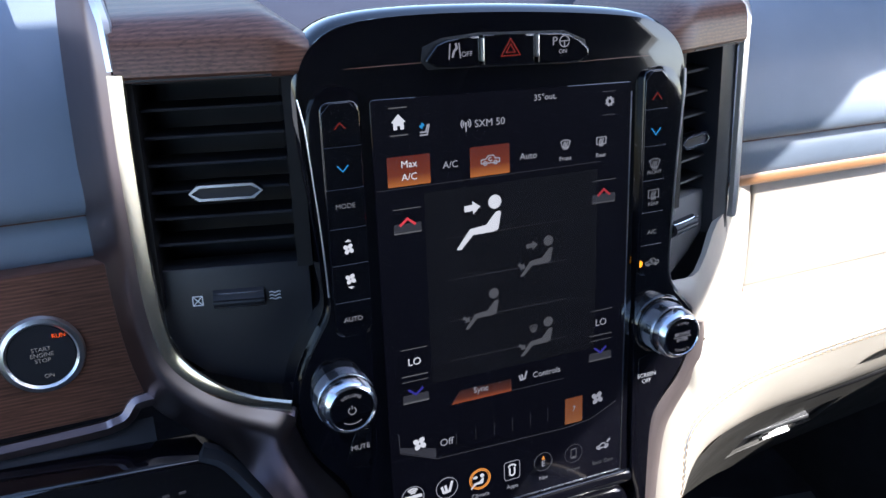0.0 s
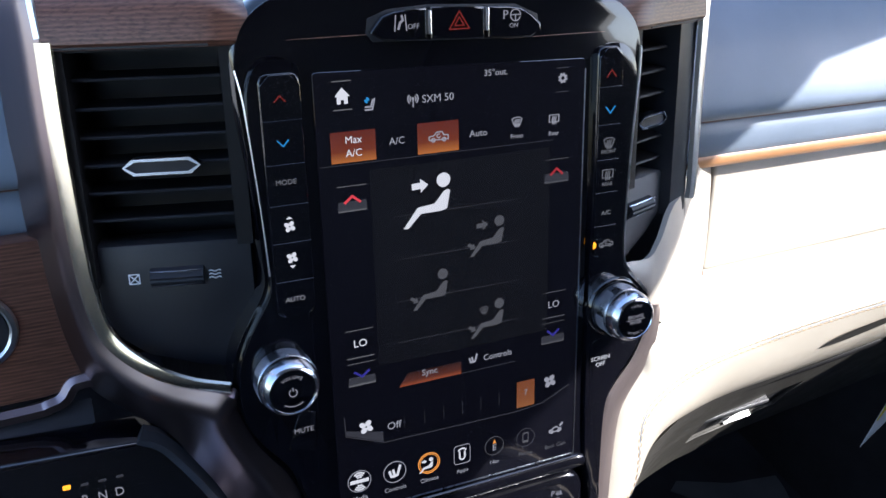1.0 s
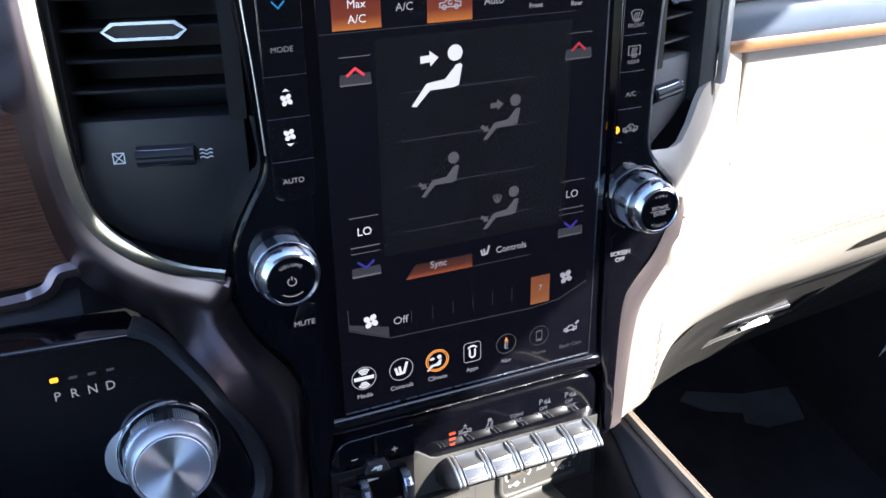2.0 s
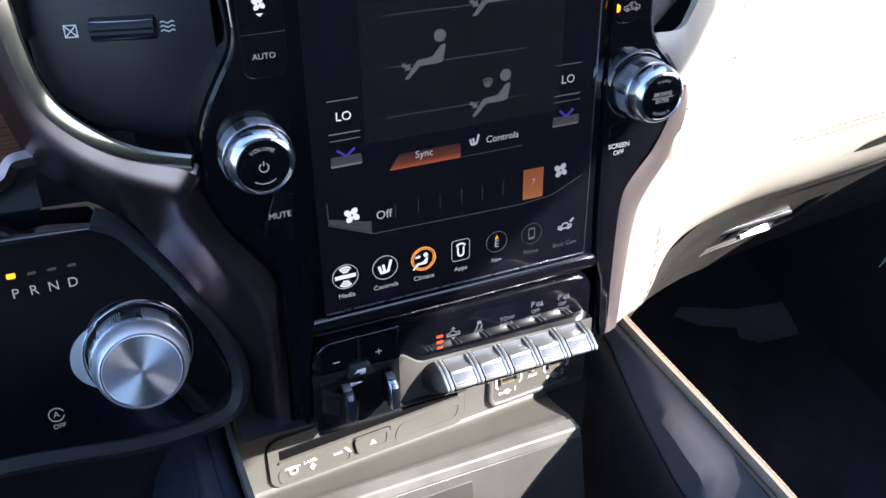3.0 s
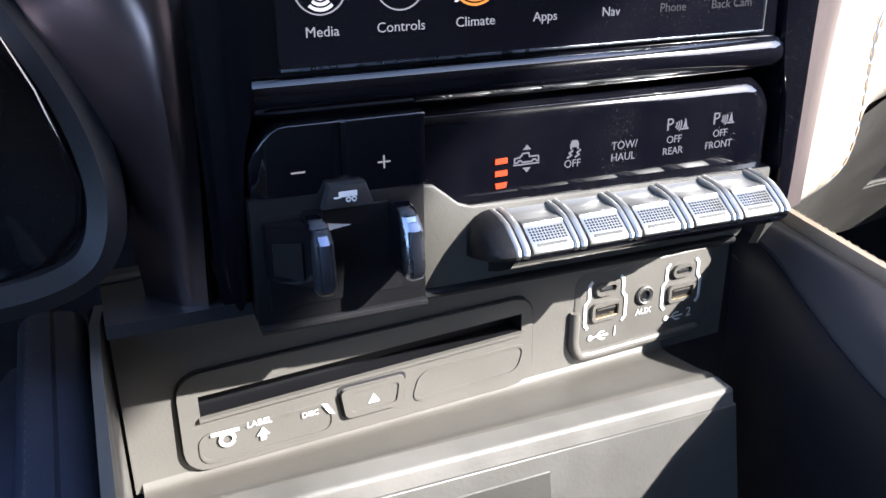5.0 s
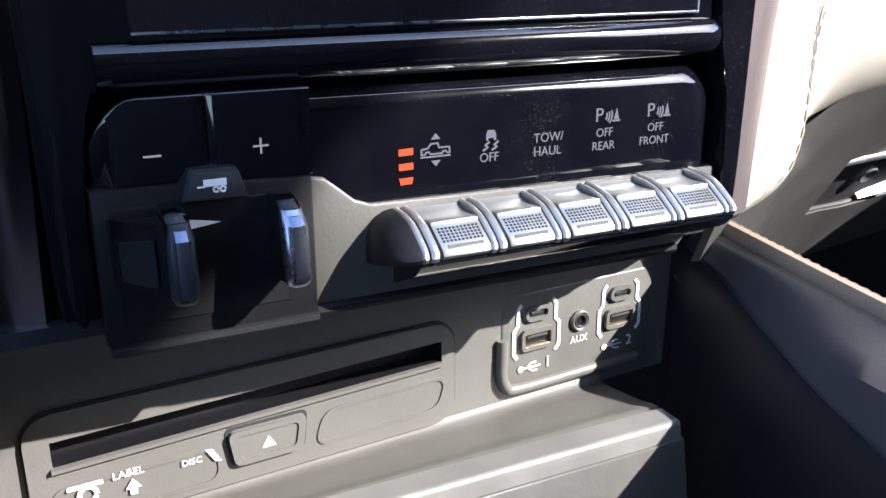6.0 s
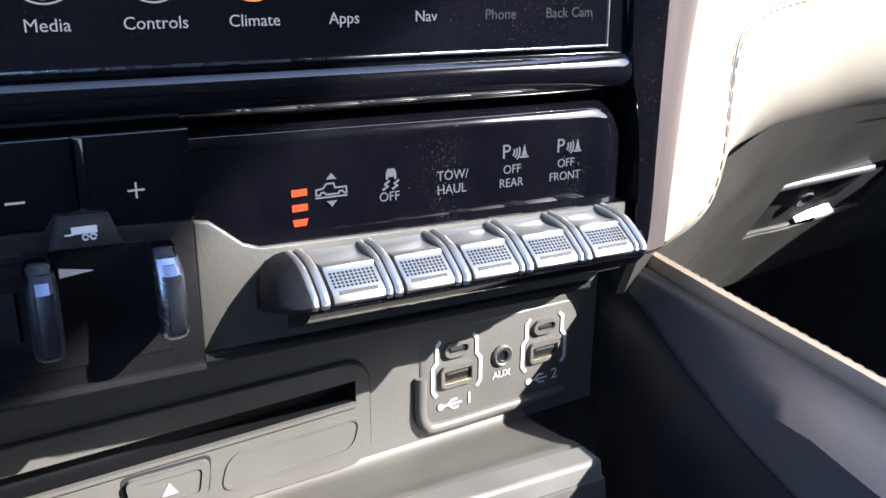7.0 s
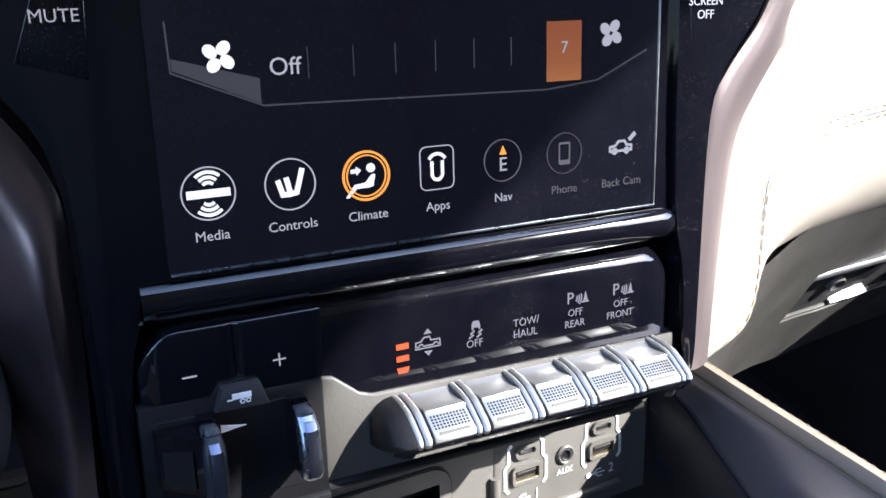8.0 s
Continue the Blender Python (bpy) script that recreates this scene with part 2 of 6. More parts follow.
def plate(outline, front, back, bevel=0.0, seg=2, place=None, bm=None):
    """A slab with its outline in x and z, its face towards -y at front. place maps (x, y, z)."""
    own = bm is None
    bm = bm or bmesh.new()
    vs = [bm.verts.new((p[0], front, p[1])) for p in outline]
    f = bm.faces.new(vs)
    r = bmesh.ops.extrude_face_region(bm, geom=[f])
    moved = [g for g in r["geom"] if isinstance(g, bmesh.types.BMVert)]
    for v in moved:
        v.co.y = back
    if bevel:
        es = [e for e in f.edges]
        bmesh.ops.bevel(bm, geom=es, offset=bevel, segments=seg, profile=0.5, affect="EDGES", clamp_overlap=True)
    if place:
        for v in bm.verts if own else moved + vs:
            v.co = place(v.co)
    return bm


def ring(outer, inner, front, back, place=None):
    """A slab with a hole; both outlines have the same number of points."""
    bm = bmesh.new()
    n = len(outer)
    rows = [[bm.verts.new((p[0], y, p[1])) for p in pts] for pts, y in ((outer, back), (outer, front), (inner, front), (inner, back))]
    for a in range(4):
        A, B = rows[a], rows[(a + 1) % 4]
        for k in range(n):
            bm.faces.new((A[k], A[(k + 1) % n], B[(k + 1) % n], B[k]))
    if place:
        for v in bm.verts:
            v.co = place(v.co)
    return bm


def soft_corners(pts, r, share=0.45):
    """The polygon with each corner turned into a small curve."""
    out = []
    for k, p in enumerate(pts):
        p, a, b = Vector(p), Vector(pts[k - 1]), Vector(pts[(k + 1) % len(pts)])
        a, b = p + (a - p).normalized() * min(r, (a - p).length * share), p + (b - p).normalized() * min(r, (b - p).length * share)
        out += [tuple(a.lerp(p, t).lerp(p.lerp(b, t), t)) for t in (0, 0.25, 0.5, 0.75, 1.0)]
    return out


def loft(rows, closed=False, caps=False):
    bm = bmesh.new()
    V = [[bm.verts.new(p) for p in row] for row in rows]
    n = len(V[0])
    for A, B in zip(V, V[1:]):
        for k in range(n if closed else n - 1):
            bm.faces.new((A[k], A[(k + 1) % n], B[(k + 1) % n], B[k]))
    if caps and closed:
        bm.faces.new(V[0])
        bm.faces.new(list(reversed(V[-1])))
    return bm


def thick(bm, depth):
    """Gives an open sheet a body."""
    bmesh.ops.recalc_face_normals(bm, faces=bm.faces)
    bmesh.ops.solidify(bm, geom=list(bm.faces), thickness=depth)
    return bm


def sweep(path, section, up=(0, 0, 1), caps=True, scale=None):
    """section: closed outline (across, up) carried along the path; up may vary along it."""
    P = [Vector(p) for p in path]
    rows = []
    for i, p in enumerate(P):
        d = (P[min(i + 1, len(P) - 1)] - P[max(i - 1, 0)]).normalized()
        a = d.cross(Vector(up(i / (len(P) - 1)) if callable(up) else up)).normalized()
        b = a.cross(d).normalized()
        s = scale(i / (len(P) - 1)) if scale else 1.0
        rows.append([p + a * (u * s) + b * (v * s) for u, v in section])
    return loft(rows, True, caps)


def tube(path, r, n=8):
    P = [Vector(p) for p in path]
    d = P[-1] - P[0]
    up = (0, 0, 1) if abs(d.normalized().z) < 0.8 else (0, 1, 0)
    return sweep(P, [(r * math.cos(2 * math.pi * k / n), r * math.sin(2 * math.pi * k / n)) for k in range(n)], up)


def lathe(profile, center, axis=(0, -1, 0), n=48, caps=True):
    """profile: (radius, height along the axis)."""
    rot = Vector((0, 0, 1)).rotation_difference(Vector(axis).normalized()).to_matrix()
    rows = []
    for r, h in profile:
        rows.append([Vector(center) + rot @ Vector((max(r, 1e-5) * math.cos(2 * math.pi * k / n), max(r, 1e-5) * math.sin(2 * math.pi * k / n), h)) for k in range(n)])
    return loft(rows, True, caps)


def box(a, b, bevel=0.0, seg=2, place=None):
    bm = bmesh.new()
    bmesh.ops.create_cube(bm, size=1.0)
    for v in bm.verts:
        v.co = Vector([(a[i] + b[i]) / 2 + v.co[i] * (b[i] - a[i]) for i in range(3)])
    if bevel:
        bmesh.ops.bevel(bm, geom=list(bm.edges), offset=bevel, segments=seg, profile=0.5, affect="EDGES", clamp_overlap=True)
    if place:
        for v in bm.verts:
            v.co = place(v.co)
    return bm


def join(*bms):
    out = bmesh.new()
    for b in bms:
        me = bpy.data.meshes.new("tmp")
        b.to_mesh(me)
        b.free()
        out.from_mesh(me)
        bpy.data.meshes.remove(me)
    return out


def words(text, x, z, size, y, place=None, squeeze=1.0, deep=0.00012):
    """Lettering centred at x, z on the face y, with capitals size high."""
    c = bpy.data.curves.new("words", "FONT")
    c.body, c.align_x, c.align_y, c.size, c.extrude, c.space_line = text, "CENTER", "CENTER", size / 0.69, deep / 2, 0.8
    c.resolution_u = 3
    o = bpy.data.objects.new("words", c)
    me = bpy.data.meshes.new_from_object(o)
    bm = bmesh.new()
    bm.from_mesh(me)
    bpy.data.objects.remove(o)
    bpy.data.curves.remove(c)
    bpy.data.meshes.remove(me)
    for v in bm.verts:
        p = Vector((x + v.co.x * squeeze, y - deep / 2 + v.co.z * -1, z + v.co.y))
        v.co = place(p) if place else p
    return bm


def strokes(lines, w, y, deep=0.0002, place=None):
    """Thin flat strokes along lists of (x, z)."""
    bm = bmesh.new()
    for pts in lines:
        for (x0, z0), (x1, z1) in zip(pts, pts[1:]):
            d = Vector((x1 - x0, z1 - z0))
            if d.length < 1e-7:
                continue
            d.normalize()
            n = Vector((-d.y, d.x)) * (w / 2)
            e = d * (w * 0.3)
            q = [(x0 - e.x + n.x, z0 - e.y + n.y), (x0 - e.x - n.x, z0 - e.y - n.y), (x1 + e.x - n.x, z1 + e.y - n.y), (x1 + e.x + n.x, z1 + e.y + n.y)]
            plate(q, y - deep, y, bm=bm)
    if place:
        for v in bm.verts:
            v.co = place(v.co)
    return bm


# ---- the cab, closed round the camera with added unseen walls ----
def cab_part(name, bm, mat, label):
    ob = part(name, bm, mat, None, label, False, name.split("_")[0], "structure")
    ob.matrix_basis = Matrix.Identity(4)
    return ob


HEADLINER = plastic("grey_headliner", (0.10, 0.10, 0.10), (0.13, 0.13, 0.13), 0.9)
GREYSKIN = plastic("grey_door_skin", (0.115, 0.115, 0.115), (0.15, 0.15, 0.15), 0.6)
DOORSKIN = plastic("black_door_skin", (0.02, 0.02, 0.022), (0.035, 0.035, 0.038), 0.6)


FULL_SIDE = [(-1.2, 0.0), (1.0, 0.0), (1.0, 0.98), (0.35, 1.2), (-0.12, 1.5), (-0.55, 1.62), (-1.7, 1.62), (-1.7, 0.0)]


def side_wall(name, x0, x1, opening, outer=FULL_SIDE, skin=None, label="unseen door side with an opening cut to shape the sunlight"):
    """A door side with its window opening; outline in world y and z."""
    bm = bmesh.new()
    rows = [[bm.verts.new((x, y, z)) for y, z in pts] for pts, x in ((outer, x1), (outer, x0), (opening, x0), (opening, x1))]
    n = len(outer)
    for a in range(4):
        for k in range(n):
            bm.faces.new((rows[a][k], rows[a][(k + 1) % n], rows[(a + 1) % 4][(k + 1) % n], rows[(a + 1) % 4][k]))
    return cab_part(name, bm, skin or DOORSKIN, label)


# Unseen opening whose outline is cut to place the sun's shadow line.
SUN_OPENING = [(-0.42, 0.86), (0.22, 0.80), (0.05, 0.98), (-0.122, 1.212), (-0.205, 1.302), (-0.584, 1.459), (-0.72, 1.50), (-0.74, 1.12)]
side_wall("wall_passenger", 0.72, 0.75, SUN_OPENING)
# Unseen driver side; its opening is sized to let in sky fill.
side_wall("wall_driver", -0.75, -0.72, [(-1.45, 0.76), (-0.9, 0.72), (0.40, 0.72), (0.24, 1.16), (-0.14, 1.42), (-0.56, 1.55), (-1.5, 1.56), (-1.55, 1.1)], skin=GREYSKIN, label="unseen door side with a long opening that lets in sky fill")
# Unseen pale ground, added to bounce sunlight up into the cab.
cab_part("ground", box((-60, -60, -0.72), (60, 60, -0.70)), plastic("pale_bounce_ground", (0.32, 0.31, 0.29), (0.42, 0.41, 0.39), 0.9, 30.0, 0.003), "unseen pale ground added to bounce light into the cab")
cab_part("floor", box((-0.75, -1.7, 0.04), (0.75, 1.0, 0.08)), CARPET, "black carpeted floor of the cab")
cab_part("ceiling", box((-0.75, -1.7, 1.56), (0.75, -0.30, 1.60)), HEADLINER, "grey cloth headliner")
# Unseen rear wall, kept black so that the lacquer mirrors dark.
cab_part("wall_rear", box((-0.75, -1.74, 0.0), (0.75, -1.70, 1.62)), DOORSKIN, "unseen black rear wall, dark for the reflections")
cab_part("wall_front", box((-0.75, 1.0, 0.0), (0.75, 1.04, 0.98)), DOORSKIN, "black firewall in front of the dashboard")

# ---- centre stack ----
dash = thing("dashboard", "leather-wrapped dashboard with copper piping and brown stitching", "dashboard", (0, 0.2, 0.0))
stack = thing("centre_stack", "glossy black centre stack panel around a tall touchscreen", "dashboard panel", (0, 0.03, -0.07))
HALF = [(0, 0.3025), (-0.05, 0.3025), (-0.085, 0.301), (-0.101, 0.2965), (-0.112, 0.287), (-0.1175, 0.274), (-0.118, 0.25), (-0.1145, 0.21),
        (-0.1125, 0.17), (-0.1120, 0.154), (-0.1150, 0.146), (-0.121, 0.137), (-0.129, 0.123), (-0.1340, 0.109), (-0.1348, 0.094), (-0.1315, 0.077),
        (-0.1230, 0.0605), (-0.1105, 0.0455), (-0.1050, 0.035), (-0.1030, 0.018), (-0.1025, -0.03), (-0.1025, -0.064), (-0.0985, -0.0695), (-0.0935, -0.068),
        (-0.0925, -0.06), (-0.0925, -0.016), (-0.090, -0.0105)]


def right_drop(p):
    """The passenger side of the panel's top sits a little lower."""
    x, z = p
    k = min(1.0, max(0.0, (x + 0.02) / 0.12)) * min(1.0, max(0.0, (z - 0.24) / 0.04))
    return (x, z - 0.0085 * k)


def right_waist(p):
    """On the passenger side the panel flares out lower down."""
    x, z = p
    return (x, float(np.interp(z, [0.094, 0.109, 0.123, 0.137, 0.146, 0.154, 0.175], [0.094, 0.1025, 0.110, 0.118, 0.1255, 0.135, 0.165]))) if x > 0 and 0.094 < z < 0.175 else p


BEZEL = soft_corners([right_waist(right_drop(p)) for p in HALF + mirror(HALF[1:])], 1.0, 0.499)
part("bezel", plate(BEZEL, 0.0008, 0.026, 0.0035, 4), BLACK, stack)


def grown(pts, far):
    """The outline pushed outwards along its normals."""
    out = []
    for k, p in enumerate(pts):
        a, b = Vector(pts[k - 3]), Vector(pts[(k + 3) % len(pts)])
        d = (b - a).normalized()
        out.append((p[0] - d.y * far, p[1] + d.x * far))
    return out


def skirt_far(p):
    """How far the sloping skirt spreads: widest at the top corners."""
    return min(1.0, max(0.0, (p[1] - 0.15) / 0.09))


SKIRT = [(p, g) for p, g in zip(BEZEL, grown(BEZEL, -0.0042)) if p[1] > 0.15]
part("bezel_skirt", loft([[(p[0] + (g[0] - p[0]) * k * skirt_far(p), y, p[1] + (g[1] - p[1]) * k * skirt_far(p)) for k, y in ((-0.05, 0.003), (0.35, 0.0045), (0.75, 0.008), (1.0, 0.014), (1.0, 0.022))] for p, g in SKIRT]), BLACK, stack, "sloping glossy edge of the panel")
# Added metal strip in place of the reflection along the bezel's glossy edge.
run = sorted((Vector((p[0] + 0.0004, 0.001, p[1])) for p in BEZEL if p[0] > 0.10 and 0.104 < p[1] < 0.262), key=lambda p: p.z)
part("bezel_highlight", sweep(run, [(-0.0005, -0.004), (-0.0005, 0.0010), (0.0005, 0.0010), (0.0005, -0.004)], up=(0, -1, 0)), SATIN, stack, "added metal bead for the highlight along the panel's edge")
LEFT_FLANK = [(-0.0865, -0.004), (-0.0865, 0.262), (-0.0895, 0.268), (-0.1005, 0.272), (-0.1115, 0.266), (-0.1155, 0.25), (-0.1125, 0.21), (-0.1105, 0.17), (-0.1100, 0.154), (-0.1130, 0.1455), (-0.1190, 0.1365),
              (-0.1268, 0.1225), (-0.1318, 0.1085), (-0.1325, 0.094), (-0.1292, 0.0775), (-0.1212, 0.0615), (-0.1088, 0.0465), (-0.1030, 0.0355), (-0.1010, 0.018), (-0.1005, -0.03), (-0.100, -0.064), (-0.095, -0.066), (-0.0935, -0.02)]
part("driver_flank", plate(soft_corners(LEFT_FLANK, 1.0, 0.499), -0.0062, 0.002, 0.0014, 3), BLACK, stack)
# Added metal bead that draws the highlight on the flank's outer edge.
EDGE = spline([(-0.1190, -0.0046, 0.2655), (-0.1166, -0.0052, 0.252), (-0.1152, -0.0054, 0.236), (-0.1140, -0.0054, 0.220), (-0.1126, -0.0054, 0.200), (-0.1116, -0.0054, 0.180), (-0.1108, -0.0052, 0.160)], 5)
part("flank_highlight", tube(EDGE, 0.0005, 8), SATIN, stack, "added metal bead for the highlight along the panel's edge")
RIGHT_FLANK = [right_waist((-x, z - (0.006 if z > 0.24 else 0))) for x, z in reversed(LEFT_FLANK)]
part("passenger_flank", plate(soft_corners(RIGHT_FLANK, 1.0, 0.499), -0.0016, 0.002, 0.0012, 3), BLACK, stack)
LIP_X = [-0.088, -0.04, 0.0, 0.02, 0.04, 0.05, 0.06, 0.07, 0.0825] + [0.0825 + 0.0085 * math.sin(radians(15 * k)) for k in range(1, 7)]
LIP_S = [1.0] * 9 + [max(0.02, math.cos(radians(15 * k)) ** 0.7) for k in range(1, 7)]
part("lower_lip", loft([[(x, 0.001 + 0.010 * max(0.0, x) - 0.0045 * s * math.cos(2 * math.pi * k / 28), -0.0075 + 0.0056 * s * math.sin(2 * math.pi * k / 28)) for k in range(28)] for x, s in zip(LIP_X, LIP_S)], True, True), BLACK, stack)
# backing of the whole stack
part("body", box((-0.110, 0.024, -0.069), (0.098, 0.10, 0.27), 0.004), DEEP, stack)

# ---- touchscreen ----
screen = thing("touchscreen", "tall dark touchscreen showing a lit climate control page", "screen", (0, 0.0, 0.0))
glass = part("glass", plate([right_drop(p) for p in rrect(0.0, 0.1305, 0.160, 0.261, 0.002)], 0.0, 0.004, 0.0003, 1), GLASS, screen)

# ---- metal blades that flank the stack ----
U_LEFT = [(-0.205, 0.075, 0.352), (-0.2, 0.046, 0.310), (-0.2005, 0.040, 0.24), (-0.1985, 0.042, 0.17), (-0.195, 0.044, 0.128), (-0.182, 0.034, 0.1115), (-0.160, 0.013, 0.1025), (-0.137, -0.001, 0.099),
          (-0.135, 0.004, 0.088), (-0.125, 0.006, 0.062), (-0.108, 0.006, 0.036), (-0.1045, 0.006, 0.012), (-0.1055, 0.007, -0.070)]
L_LEFT = [(-0.214, 0.105, 0.352), (-0.2185, 0.080, 0.310), (-0.2205, 0.075, 0.24), (-0.2195, 0.073, 0.17), (-0.214, 0.070, 0.12), (-0.203, 0.064, 0.088), (-0.185, 0.047, 0.076), (-0.166, 0.028, 0.066),
          (-0.156, 0.021, 0.052), (-0.143, 0.018, 0.029), (-0.1295, 0.018, -0.006), (-0.1215, 0.019, -0.038), (-0.1185, 0.021, -0.070)]


def blade(upper, lower, bulge, n=6, m=15):
    A, B = spline(upper, n), spline(lower, n)
    rows = []
    for a, b in zip(A, B):
        d = b - a
        out = Vector((0, -1, 0))
        row = []
        for k in range(m + 1):
            t = k / m
            row.append(a.lerp(b, t) + out * (float(np.interp(t, [0, 0.06, 0.27, 0.33, 0.40, 0.66, 0.9, 1], [0, 0.48, 0.93, 1.0, 0.98, 0.62, 0.2, 0])) * bulge * d.length))
        rows.append(row)
    return thick(loft(rows), -0.003)


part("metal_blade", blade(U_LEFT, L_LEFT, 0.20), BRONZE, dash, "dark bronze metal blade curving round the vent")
U_RIGHT = [(0.134, -0.002, 0.098), (0.1335, 0.000, 0.088), (0.131, 0.001, 0.075), (0.1235, 0.002, 0.058), (0.111, 0.002, 0.043), (0.1045, 0.002, 0.031), (0.102, 0.003, 0.01), (0.1005, 0.004, -0.03), (0.100, 0.005, -0.066)]
L_RIGHT = [(0.142, 0.003, 0.094), (0.1435, 0.004, 0.084), (0.1425, 0.005, 0.068), (0.136, 0.0055, 0.051), (0.125, 0.006, 0.034), (0.1185, 0.0065, 0.021), (0.1155, 0.007, 0.004), (0.1135, 0.008, -0.03), (0.1125, 0.009, -0.067)]
# Same bronze trim as the driver's blade, painted as if more brightly lit.
part("metal_blade", blade(U_RIGHT, L_RIGHT, 0.10), LIT_BRONZE, dash, "bronze metal blade, coloured paler for the light on it")

# ---- air vents ----
TILT = {-1: radians(15.0), 1: radians(22.8)}


def vent_place(side, dz=0.0):
    """Maps (u outwards, depth, z) on the slanted vent face into the panel's space."""
    c, s = math.cos(TILT[side]), math.sin(TILT[side])

    def f(p):
        u, w, z = p
        return Vector((side * (0.122 + u * c - w * s), 0.004 + u * s + w * c, z + dz))
    return f


def air_vent(side, dz, label):
    f = vent_place(side, dz)
    v = thing("air_vent", label, "air vent", f((0.04, 0.02, 0.10)), "vents beside the screen")
    wide = 0.080 if side < 0 else 0.071
    cheek = 0.006 if side < 0 else 0.020
    z1, z0 = 0.279, 0.176 if side < 0 else 0.180
    # housing: back, side cheeks and top of the recess, its inner shade put into near-black colour
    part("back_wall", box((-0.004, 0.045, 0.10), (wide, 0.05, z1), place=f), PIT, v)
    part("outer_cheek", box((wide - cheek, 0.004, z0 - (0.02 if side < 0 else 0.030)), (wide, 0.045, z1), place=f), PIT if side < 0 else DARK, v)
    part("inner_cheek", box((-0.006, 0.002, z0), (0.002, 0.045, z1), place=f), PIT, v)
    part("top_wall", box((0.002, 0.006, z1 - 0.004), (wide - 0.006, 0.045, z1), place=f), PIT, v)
    low = [(-0.004, z0), (wide - 0.003, z0), (wide - 0.004, 0.140), (wide - 0.010, 0.125), (wide - 0.024, 0.113), (0.028, 0.104), (-0.004, 0.100)]
    if side > 0:
        low = [(-0.004, z0), (wide - cheek + 0.004, z0), (wide - cheek + 0.004, 0.158), (wide - cheek, 0.150), (wide - cheek - 0.014, 0.140), (0.014, 0.129), (-0.004, 0.125)]
    # Lit and shaded copies: the passenger side is coloured paler than the driver's.
    part("lower_panel", plate(low, 0.012, 0.03, 0.002, 2, place=f), DARK if side < 0 else LIT_VENT, v)
    for k in range(6):
        z = 0.2614 - k * 0.0143
        prof = [(-0.009, -0.0012), (-0.0085, 0.0005), (0.006, 0.0022), (0.011, 0.0012), (0.006, -0.0004)]
        rows = [[f((u, 0.022 + a, z + b)) for a, b in prof] for u in (0.003, 0.012, wide - cheek - 0.010, wide - cheek)]
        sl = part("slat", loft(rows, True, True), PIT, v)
        # The paler tube stands for the thin highlight on the slat's front edge.
        part("slat_edge", tube([f((u, 0.0132, z - 0.0003)) for u in (0.0035, 0.02, 0.04, wide - cheek - 0.0005)], 0.0007, 8), DARK, sl)
    cu, cz = 0.0352 if side < 0 else 0.0240, 0.2185
    hw = 0.019 if side < 0 else 0.017
    out = [(cu - hw, cz), (cu - hw + 0.005, cz + 0.0042), (cu + hw - 0.005, cz + 0.0042), (cu + hw, cz), (cu + hw - 0.005, cz - 0.0042), (cu - hw + 0.005, cz - 0.0042)]
    inn = [(cu + (x - cu) * 0.92, cz + (z - cz) * 0.66) for x, z in out]
    h = part("slider", ring(out, inn, 0.004, 0.012, place=f), SLIDECHROME, v, "chrome-rimmed slider on the middle slat", smooth=False)
    part("slider_face", plate(inn, 0.0055, 0.012, place=f), DARK, h)
    # thumb wheel with its slot and marks
    wz = 0.1572 if side < 0 else 0.1605
    part("wheel_slot", plate(rrect(cu, wz, 0.0295, 0.0095, 0.002), 0.0112, 0.014, place=f), DEEP, v)
    wheel = []
    for k in range(17):
        a = radians(-62 + 124 * k / 16)
        wheel.append([f((cu + s * 0.0135, 0.0205 - 0.0115 * math.cos(a) * (1.0 if k % 2 else 0.97), wz + 0.0044 * math.sin(a) / math.sin(radians(62)))) for s in (-1, -0.96, 0.96, 1)])
    part("thumb_wheel", thick(loft(wheel), -0.002), DARK, v)
    for dz_, rr in ((0.0037, 0.0005), (-0.0037, 0.0005)):
        part("wheel_rim", tube([f((cu + u, 0.0098 - 0.0005 * (1 - (u / 0.0135) ** 2), wz + dz_)) for u in spaced(-0.0135, 0.0135, 6)], rr, 6), KNOBCHROME, v, "thin chrome rim of the thumb wheel")
    ix = cu + (0.0222 if side < 0 else -0.0185)
    part("closed_mark", strokes([[(ix - .0026, wz - .0026), (ix + .0026, wz - .0026), (ix + .0026, wz + .0026), (ix - .0026, wz + .0026), (ix - .0026, wz - .0026)], [(ix - .0026, wz - .0026), (ix + .0026, wz + .0026)], [(ix - .0026, wz + .0026), (ix + .0026, wz - .0026)]], 0.0005, 0.0117, place=f), PRINT, v)
    jx = cu - (0.0192 if side < 0 else -0.0185)
    part("airflow_mark", strokes([[(jx - .0030 + .0010 * i, wz + o + .0005 * math.sin(i * 1.6)) for i in range(7)] for o in (-.0019, 0, .0019)], 0.0005, 0.0117, place=f), PRINT, v)
    return v


air_vent(-1, 0.0, "black slatted air vent with a chrome slider and thumb wheel")
air_vent(1, -0.006, "black slatted air vent beside the cream passenger panel")
# champagne trim round the driver's vent
trim_l = thing("vent_trim", "champagne metal trim strip edging the air vent", "trim", (-0.195, 0.04, 0.128))
TRIM_L = spline([(-0.2000, 0.024, 0.281), (-0.2005, 0.025, 0.24), (-0.1995, 0.026, 0.18), (-0.1970, 0.027, 0.148), (-0.191, 0.026, 0.127), (-0.176, 0.0165, 0.1125), (-0.157, 0.004, 0.1045), (-0.1365, -0.007, 0.1015)], 6)
